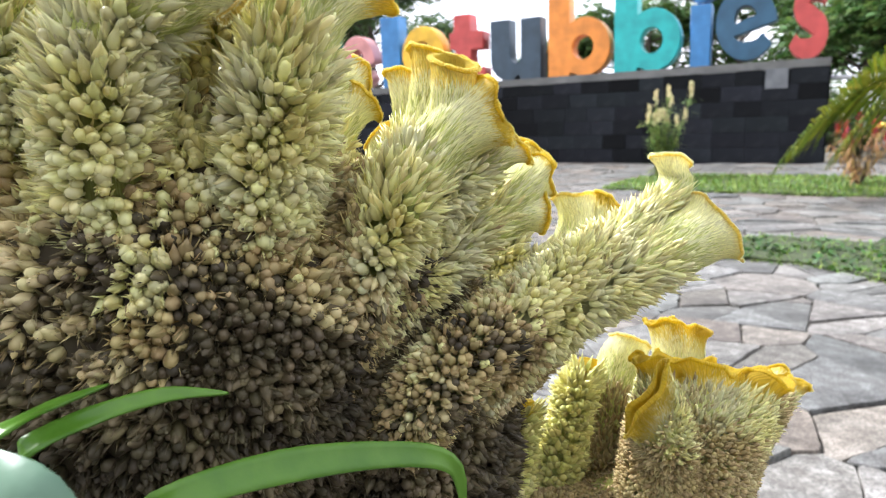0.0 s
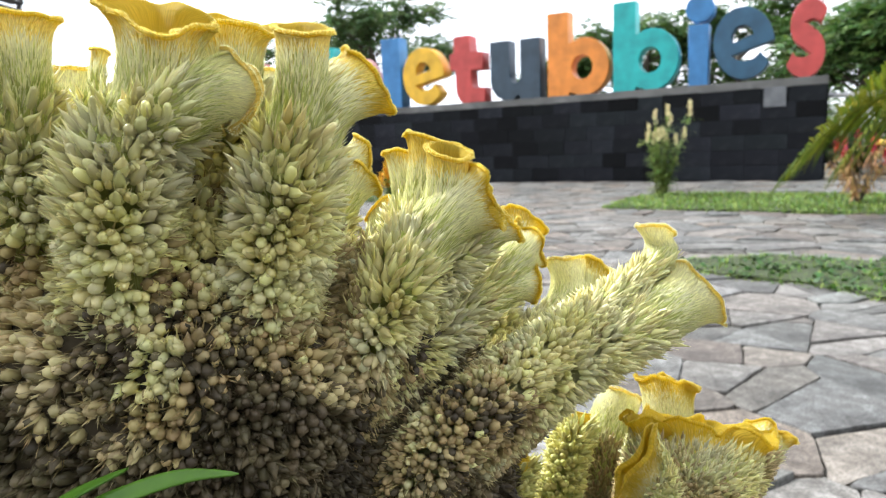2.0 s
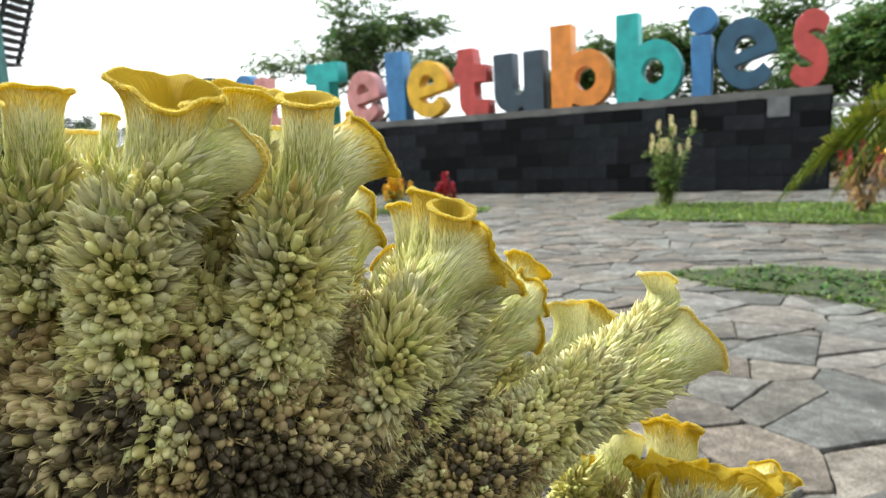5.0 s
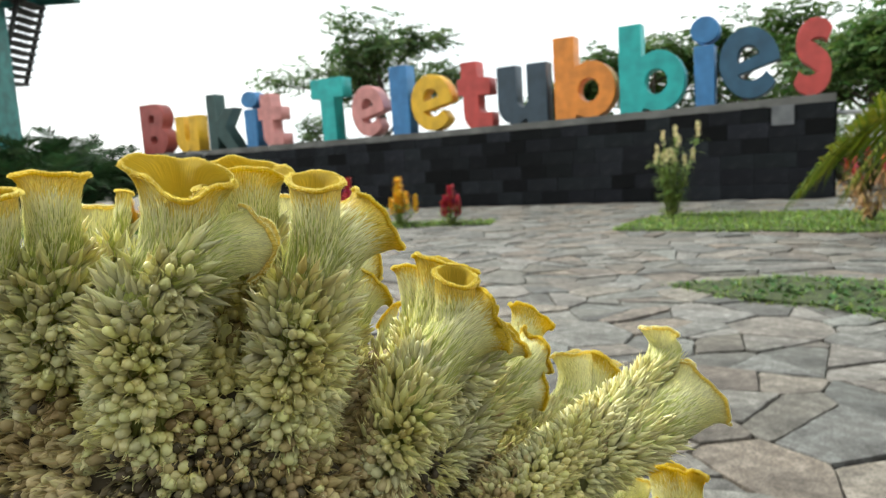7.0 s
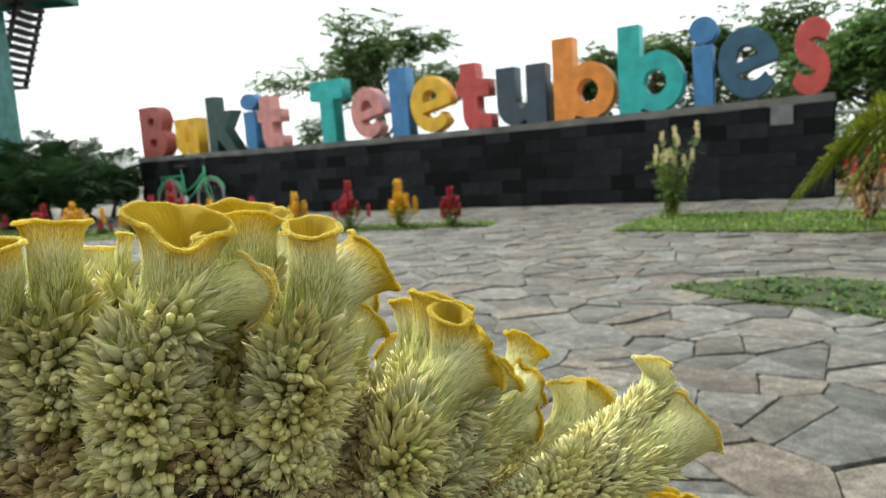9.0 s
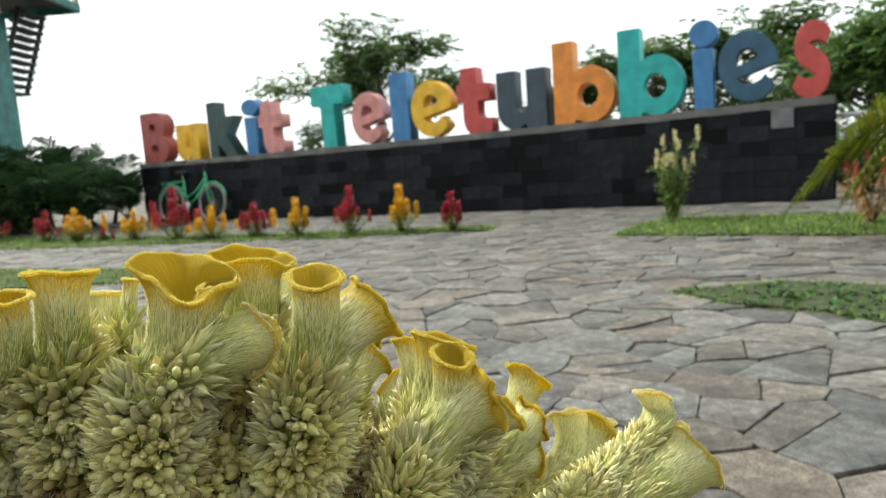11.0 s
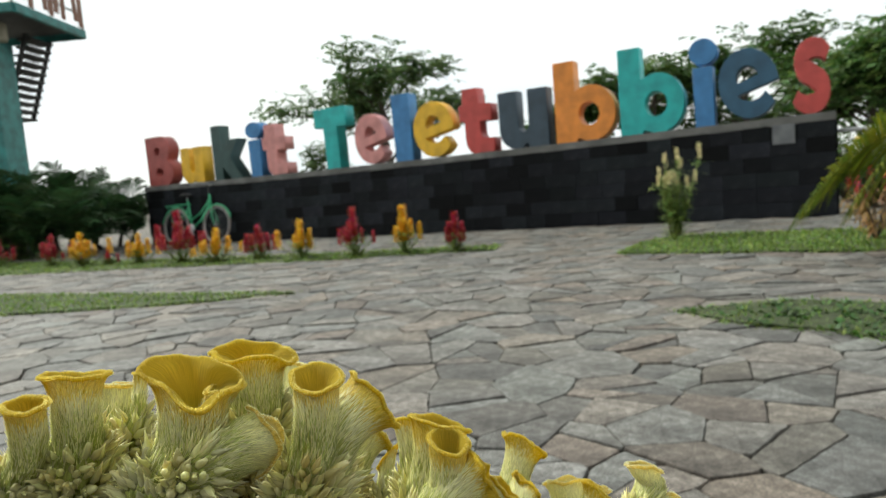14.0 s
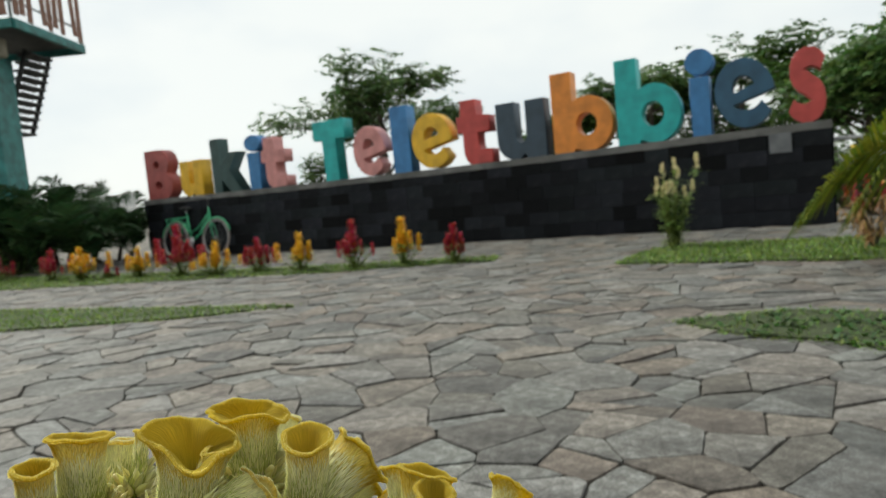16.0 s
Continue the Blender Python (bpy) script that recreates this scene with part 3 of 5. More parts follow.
def solid(name, outlines, w, h, deep, material):
    cu = bpy.data.curves.new(name, "CURVE")
    cu.dimensions, cu.fill_mode, cu.extrude, cu.bevel_depth, cu.bevel_resolution = "2D", "BOTH", deep / 2 - 0.006, 0.006, 1
    for o in outlines:
        sp = cu.splines.new("POLY")
        sp.points.add(len(o) - 1)
        for pt, (x, y) in zip(sp.points, o):
            pt.co = (x * w, y * h, 0, 1)
        sp.use_cyclic_u = True
    ob = bpy.data.objects.new(name, cu)
    scene.collection.objects.link(ob)
    bpy.context.view_layer.update()
    me = bpy.data.meshes.new_from_object(ob.evaluated_get(bpy.context.evaluated_depsgraph_get()))
    bpy.data.objects.remove(ob)
    me.name = name
    me.materials.clear()
    me.materials.append(material)
    return me


def letter(c, s0, width, height, colour, tilt, words, deep=0.26):
    base = wall_top(-s0 + width / 2)
    m = WALL_M @ Matrix.Translation((-s0, 0.05 + deep / 2, base - 0.004)) @ Matrix.Rotation(radians(90), 4, "X") @ Matrix.Rotation(radians(tilt), 4, "Z")
    me = solid("letter_sculpture", glyph(c), width, height, deep, PAINTS[colour])
    ob = put("letter_sculpture", me, None, m)
    tagged(ob, words, "sign letter", "letters on the wall")
    if c == "i":
        put("dot", solid("dot", glyph("dot"), width, height, deep, PAINTS[colour]), ob)
        v, f = tube_data([(width * 0.5, height * 0.66, 0), (width * 0.5, height * 0.76, 0)], [0.02, 0.02], 8)
        put("peg", mesh_of("peg", v, f, M_RIM), ob)
    return ob


LETTERS = [
    ("B", 12.09, 0.74, 0.98, "brick_red", 0, "brick-red painted block letter with two small holes"),
    ("u", 11.08, 0.60, 0.68, "yellow", 0, "low yellow painted block letter"),
    ("k", 10.18, 0.72, 1.02, "dark_green", 0, "dark green painted block letter with splayed legs"),
    ("i", 9.27, 0.34, 0.98, "blue", 0, "narrow blue block letter with a round dot"),
    ("t", 8.90, 0.54, 0.90, "pink", 0, "pink painted block letter with a short crossbar"),
    ("T", 7.66, 0.66, 1.02, "teal", 0, "teal block letter with a wide crossbar"),
    ("e", 6.81, 0.62, 0.80, "pink", 4, "rounded pink painted block letter"),
    ("l", 6.07, 0.33, 1.05, "blue", 0, "tall plain blue block letter"),
    ("e", 5.66, 0.70, 0.84, "yellow", 4, "rounded yellow painted block letter"),
    ("t", 4.87, 0.54, 0.96, "red", 0, "red painted block letter with a short crossbar"),
    ("u", 4.22, 0.74, 0.82, "slate", 0, "dark slate painted block letter"),
    ("b", 3.36, 0.83, 1.10, "orange", 0, "large orange painted block letter with a round hole"),
    ("b", 2.46, 0.81, 1.12, "teal", 0, "large teal block letter with scuffed paint"),
    ("i", 1.55, 0.29, 1.08, "blue", 0, "blue block letter with a large oval dot"),
    ("e", 1.17, 0.66, 0.84, "navy", 8, "rounded navy painted block letter"),
    ("s", 0.43, 0.42, 0.88, "red", 0, "curved red painted block letter at the wall's end"),
]
for row in LETTERS:
    letter(*row)

# ---- the great yellow cockscomb ----
ROOT = Vector((-0.0409, 0.255, 0.4509))
frng = random.Random(3)
comb = thing("cockscomb_plant", Matrix.Translation((ROOT.x, ROOT.y, 0)), "huge pale yellow cockscomb flower head with curled velvety crests", "flower")
MOUNDS = []


def local(vs):
    return [(v[0] - ROOT.x, v[1] - ROOT.y, v[2]) for v in vs]


def in_mounds(p, k=0.9):
    for c, r in MOUNDS:
        if sum(((p[i] - c[i]) / (r[i] * k)) ** 2 for i in range(3)) < 1:
            return True
    return False


def pod(s, p, d, ln, wd, bracts=4, bud=0.0):
    """A plump pointed seed pod with thin bracts at its foot."""
    d = d.normalized()
    a = d.orthogonal().normalized()
    b = d.cross(a)
    ph = frng.uniform(0, 6.28)
    v, f = [], []
    n = 6
    blunt = frng.random() < 0.2 + 0.55 * bud
    ln, wd = ln * (1 - 0.2 * bud), wd * (1 + 0.12 * bud)
    prof = ((0.0, 0.28), (0.25, 0.5), (0.52, 0.43 + 0.06 * bud), (0.8, 0.32 if blunt else 0.19 + 0.06 * bud))
    for t, r in prof:
        for k in range(n):
            an = ph + 6.2832 * k / n
            v.append(p + d * (ln * t) + (a * math.cos(an) + b * math.sin(an)) * (wd * r))
    v.append(p + d * ln * (0.9 if blunt else 1.16))
    for i in range(len(prof) - 1):
        for k in range(n):
            k2 = (k + 1) % n
            f.append((i * n + k, i * n + k2, (i + 1) * n + k2, (i + 1) * n + k))
    t0 = (len(prof) - 1) * n
    for k in range(n):
        f.append((t0 + k, t0 + (k + 1) % n, len(v) - 1))
    for _ in range(bracts):
        an = frng.uniform(0, 6.28)
        r = a * math.cos(an) + b * math.sin(an)
        q = r.cross(d)
        k0 = len(v)
        o = p + r * wd * 0.4
        e = p + d * ln * frng.uniform(0.7, 1.35) + r * wd * frng.uniform(0.4, 1.1)
        v += [o - q * wd * 0.16, o + q * wd * 0.16, e]
        f.append((k0, k0 + 1, k0 + 2))
    s.add(v, f)


def sliver(s, p, d, n, ln, wd):
    d = d.normalized()
    q = d.cross(n).normalized() * wd * 0.5
    e = p + d * ln
    m_ = p + d * ln * 0.5 + n * wd * 0.5
    s.add([p - q, p + q, m_ + q * 0.9, m_ - q * 0.9, e], [(0, 1, 2, 3), (3, 2, 4)])


def crest_lobe(b, m, c, radii, w, pitch, bow, notch, waves, amp, tone, pod_to, pod_size):
    """One branch of the comb: a podded stalk that necks in and opens into a flared crest with a rolled lip.
    b, m, c: foot, neck and middle of the rim; radii: foot, neck, half the rim's width and depth; w: the rim's long axis;
    pitch: how far the rim leans to the viewer's side; bow: how far its ends hang back; notch: a sag of its lip."""
    b, m, c, w = Vector(b), Vector(m), Vector(c), Vector(w).normalized()
    rb, rn, rw, rd = radii
    foot = Vector((b.x + (ROOT.x - b.x) * 0.35, b.y + (ROOT.y - b.y) * 0.3, b.z + (0.51 - b.z) * 0.6))
    ctrl = [foot - (b - foot), foot, b, m, c, c + (c - m)]
    ph, ph2 = frng.uniform(0, 6.28), frng.uniform(0, 6.28)

    def centre(q):
        x = min(max((q + 0.5) * 2, 0.0), 2.9999)
        i = int(x)
        u = x - i
        p0, p1, p2, p3 = ctrl[i:i + 4]
        return 0.5 * (2 * p1 + (p2 - p0) * u + (2 * p0 - 5 * p1 + 4 * p2 - p3) * u * u + (3 * p1 - p0 - 3 * p2 + p3) * u ** 3)

    def axes(q):
        if q <= 0.5:
            t = min(1.0, max(0.0, q / 0.5))
            r = (rb + (rn - rb) * t * t * (3 - 2 * t)) * (1 + 0.5 * min(0.0, q))
            return r, r * 0.92
        t = (q - 0.5) / 0.5
        g = 0.42 * t ** 1.5 + 0.58 * t ** 5
        d0 = rn * 0.92
        return rn + (rw - rn) * g, d0 + (rd - d0) * (g if rd > d0 else t)

    def frame_at(q):
        t = (centre(q + 0.02) - centre(q - 0.02)).normalized()
        dd = t.cross(w).normalized()
        if dd.y < 0:
            dd = -dd
        return t, dd

    end_t, end_d = frame_at(0.97)

    def point(q, f, scale=1.0):
        t, dd = frame_at(min(q, 0.97))
        a, d = axes(q)
        rim = max(0.0, (q - 0.5) / 0.5) ** 3
        cf, sf = math.cos(f), math.sin(f)
        away = (f + 1.31 + math.pi) % (2 * math.pi) - math.pi
        lift = pitch * sf - bow * cf * cf - notch * math.exp(-(away / 0.5) ** 2)
        lift += amp * rw * (math.sin(waves * f + ph) + 0.45 * math.sin((2 * waves + 1) * f + ph2))
        wob = 1 + rim * (0.05 * math.sin(waves * f + ph2) + 0.03 * math.sin((waves + 3) * f + ph)) + 0.04 * math.sin(3 * f + ph2 + 4 * q)
        sway = math.sin(waves * 0.9 * cf + ph) * rd * (0.75 if waves > 4 else 0.25 if waves > 3 else 0.0)
        return centre(q) + (w * a * cf + dd * d * sf) * scale * wob + (t * lift + dd * sway) * rim

    N = 64
    qs = [-0.5, -0.2, 0.05, 0.25, 0.4, 0.5, 0.58, 0.66, 0.73, 0.79, 0.84, 0.88, 0.915, 0.945, 0.97, 0.988, 1.0]
    lp = min(0.0008, 0.16 * rw)
    lip = [(0.55, -0.25, 1.03), (1.0, 0.15, 1.06), (0.95, 0.65, 1.07), (0.5, 1.0, 1.07), (-0.1, 1.05, 1.06), (-0.7, 0.7, 1.04), (-1.1, 0.0, 1.0)]
    throat = [(0.975, 0.74, 0.96), (0.94, 0.68, 0.93), (0.89, 0.60, 0.90), (0.80, 0.48, 0.87), (0.68, 0.34, 0.84)]
    verts, rise, faces = [], [], []
    for q in qs:
        for k in range(N):
            verts.append(point(q, 6.28319 * k / N))
            rise.append(q)
    mean = (rw + rd) / 2
    for out, up, tn in lip:
        for k in range(N):
            f = 6.28319 * k / N
            o = (w * math.cos(f) + end_d * math.sin(f)).normalized()
            verts.append(point(1.0, f) + o * out * lp + end_t * up * lp)
            rise.append(tn)
    for q, sc, tn in throat:
        for k in range(N):
            verts.append(point(q, 6.28319 * k / N, sc))
            rise.append(tn)
    rows = len(qs) + len(lip) + len(throat)
    for i in range(rows - 1):
        for k in range(N):
            k2 = (k + 1) % N
            faces.append((i * N + k, i * N + k2, (i + 1) * N + k2, (i + 1) * N + k))
    faces.append(tuple((rows - 1) * N + k for k in range(N)))
    me = mesh_of("crest", local(verts), faces, {0: M_CREST, 1: M_CREST_PALE, 3: M_CREST_CREAM}.get(tone, M_CREST))
    at = me.attributes.new("rise", "FLOAT", "POINT")
    at.data.foreach_set("value", rise)
    ar = me.attributes.new("around", "FLOAT", "POINT")
    ar.data.foreach_set("value", [6.28319 * abs(2 * (i % N) / N - 1) * mean / 0.009 for i in range(len(verts))])
    crest = put("crest", me, comb, label="pale velvety crest" if tone == 1 else "curled crest with a golden yellow rim")

    # seed pods from the foot to the neck, slimmer and more upright towards the crest
    pods, dry, worn = Soup(), Soup(), Soup()
    step = 0.00205 * pod_size
    q = -0.35
    while q < pod_to:
        r = axes(q)[0]
        n = max(5, int(6.283 * r / step))
        o = frng.uniform(0, 6.28)
        for k in range(n):
            f = o + 6.283 * (k + frng.uniform(-0.3, 0.3)) / n
            qq = q + frng.uniform(-0.02, 0.02)
            if qq > pod_to - 0.1 and frng.random() < (qq - pod_to + 0.1) / 0.13:
                continue
            p = point(qq, f, 0.96)
            if in_mounds(p):
                continue
            t, dd = frame_at(qq)
            out = (p - centre(qq)).normalized()
            up = min(1.0, max(0.0, (qq - pod_to + 0.42) / 0.42))
            d = out * (1.0 - 0.62 * up) + t * (0.3 + 0.75 * up) + Vector((frng.uniform(-0.3, 0.3), frng.uniform(-0.3, 0.3), frng.uniform(-0.3, 0.3))) + noise.noise_vector(p * 150) * 0.42 * pod_size ** 3
            sz = frng.uniform(0.8, 1.2) * pod_size
            # darker pods below a set height: part dried seed, part shade in the colour
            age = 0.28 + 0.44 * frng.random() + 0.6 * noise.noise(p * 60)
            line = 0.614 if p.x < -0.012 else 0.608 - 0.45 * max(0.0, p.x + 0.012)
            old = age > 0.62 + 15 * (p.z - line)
            old_shaded = tone != 2 and p.x < 0.05 and age > 0.75 + 15 * (p.z - line + 0.012)
            pod(worn if old_shaded else dry if old and tone != 2 else pods, p, d, 0.0050 * sz * (1 + 0.25 * up), 0.0027 * sz * (1 - 0.3 * up), 2 if up > 0.4 else 4, 0.7 - min(0.7, 1.6 * up))
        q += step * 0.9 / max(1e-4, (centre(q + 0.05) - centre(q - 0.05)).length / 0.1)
    for sp, nm, mt, lb in ((pods, "pod_cover", M_POD_GREEN if tone == 2 else M_POD, "plump pale seed pods"), (dry, "dry_pod_cover", M_POD_DRY_SHADE, "dry brownish seed pods with some shade put into their colour"), (worn, "old_pod_cover", M_POD_OLD_SHADE, "old brown seed pods with low-down shade put into their colour")):
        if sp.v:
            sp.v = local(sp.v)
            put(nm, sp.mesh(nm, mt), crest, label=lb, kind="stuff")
    if tone == 2:
        return crest
    # silky hairs from the pods to under the rim, golden near the rim
    hair, low_hair, fuzz = Soup(), Soup(), Soup()
    start = pod_to - 0.2
    area = 6.28 * (rn + rw) / 2 * (c - m).length * 1.4
    for _ in range(int(min(6500, area / 0.11e-6))):
        qq = start + (0.99 - start) * frng.random()
        f = frng.uniform(0, 6.283)
        p = point(qq, f)
        out = (p - centre(qq)).normalized()
        d = (point(min(1.0, qq + 0.03), f) - p).normalized() + out * frng.uniform(0.05, 0.3) * (1.0 if qq < 0.85 else 0.4) + Vector((frng.uniform(-0.15, 0.15), frng.uniform(-0.15, 0.15), frng.uniform(-0.15, 0.15)))
        k = max(0.0, (0.97 - qq) / (0.97 - start))
        to = fuzz if tone != 1 and frng.random() < (qq - (0.66 if tone == 0 else 0.80)) / 0.16 else low_hair if frng.random() < 1.5 * k - 0.5 else hair
        sliver(to, p, d, out, (0.0014 + 0.0032 * k * frng.uniform(0.6, 1.2)) * (0.5 + 0.5 * pod_size), 0.00016 + 0.0005 * k * k)
    for _ in range(900):
        f = frng.uniform(0, 6.283)
        turn = frng.uniform(-0.3, 2.6)
        o = (w * math.cos(f) + end_d * math.sin(f)).normalized()
        p = point(1.0, f) + o * lp * (0.15 + 0.85 * math.cos(turn)) + end_t * lp * (0.15 + 0.85 * math.sin(turn))
        sliver(hair if tone == 1 else fuzz, p, o * math.cos(turn) + end_t * math.sin(turn) + Vector((frng.uniform(-0.4, 0.4), frng.uniform(-0.4, 0.4), frng.uniform(-0.4, 0.4))), end_d, 0.00045, 0.00010)
    for sp, nm, mt, lb in ((fuzz, "rim_fuzz", M_FUZZ, "golden fuzz"), (low_hair, "low_hair_cover", M_HAIR_GREEN, "greenish silky hairs"), (hair, "hair_cover", M_HAIR, "silky pale hairs")):
        if sp.v:
            sp.v = local(sp.v)
            put(nm, sp.mesh(nm, mt), crest, label=lb, kind="stuff")
    return crest


def mound(c, r):
    """A swollen part of the comb's body, set all over with pods."""
    MOUNDS.append((c, r))
    bm = bmesh.new()
    bmesh.ops.create_icosphere(bm, subdivisions=4, radius=1.0)
    cc = Vector(c)
    for v in bm.verts:
        d = v.co.normalized()
        k = 1 + 0.09 * noise.noise(d * 3.2 + cc * 40)
        v.co = Vector((d.x * r[0], d.y * r[1], d.z * r[2])) * k * 0.96 + cc - Vector((ROOT.x, ROOT.y, 0))
    single = 0
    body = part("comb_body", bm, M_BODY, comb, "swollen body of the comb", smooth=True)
    pods, dry, worn = Soup(), Soup(), Soup()
    n = int(4 * math.pi * ((r[0] * r[1]) ** 1.6 / 3 + (r[0] * r[2]) ** 1.6 / 3 + (r[1] * r[2]) ** 1.6 / 3) ** (1 / 1.6) / (0.0019 ** 2))
    for i in range(n):
        z = 1 - 2 * (i + 0.5) / n
        a = i * 2.399963 + frng.uniform(-0.25, 0.25)
        s_ = math.sqrt(1 - z * z)
        d = Vector((s_ * math.cos(a), s_ * math.sin(a), z))
        p = Vector((d.x * r[0], d.y * r[1], d.z * r[2])) * (1 + 0.09 * noise.noise(d * 3.2 + cc * 40)) * 0.95 + cc
        if any(m_[0] is not c and sum(((p[k] - m_[0][k]) / (m_[1][k] * 0.92)) ** 2 for k in range(3)) < 1 for m_ in MOUNDS):
            continue
        nn = Vector((d.x / r[0], d.y / r[1], d.z / r[2])).normalized()
        dirn = nn + Vector((frng.uniform(-0.45, 0.45), frng.uniform(-0.45, 0.45), frng.uniform(-0.35, 0.5))) + noise.noise_vector(p * 150) * 0.5
        sz = frng.uniform(0.8, 1.25)
        # dried pods low on the body also paint in the shade there
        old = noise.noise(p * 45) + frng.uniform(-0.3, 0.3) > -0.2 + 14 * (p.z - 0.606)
        old_shaded = 0.28 + 0.44 * frng.random() + 0.6 * noise.noise(p * 50) > 0.55 + 18 * (p.z - (0.607 if p.x < -0.012 else 0.600))
        if len(MOUNDS) == 1 and single < 290 and nn.y < -0.75 and -0.085 < p.x < 0.012 and p.z > 0.575:
            one = Soup()
            pod(one, p, dirn, 0.0051 * sz, 0.0027 * sz, 5, 0.55)
            one.v = local(one.v)
            put("pod", one.mesh("pod", M_POD_OLD_SHADE if old_shaded else M_POD_DRY_SHADE if old else M_POD), body)
            single += 1
            continue
        pod(worn if old_shaded else dry if old else pods, p, dirn, 0.0051 * sz, 0.0027 * sz, 5, 0.55)
    for sp, nm, mt, lb in ((pods, "pod_cover", M_POD, "plump pale seed pods"), (dry, "dry_pod_cover", M_POD_DRY_SHADE, "dry brownish seed pods with some shade put into their colour"), (worn, "old_pod_cover", M_POD_OLD_SHADE, "old brown seed pods with low-down shade put into their colour")):
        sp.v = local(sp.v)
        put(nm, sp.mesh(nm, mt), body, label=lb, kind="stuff")


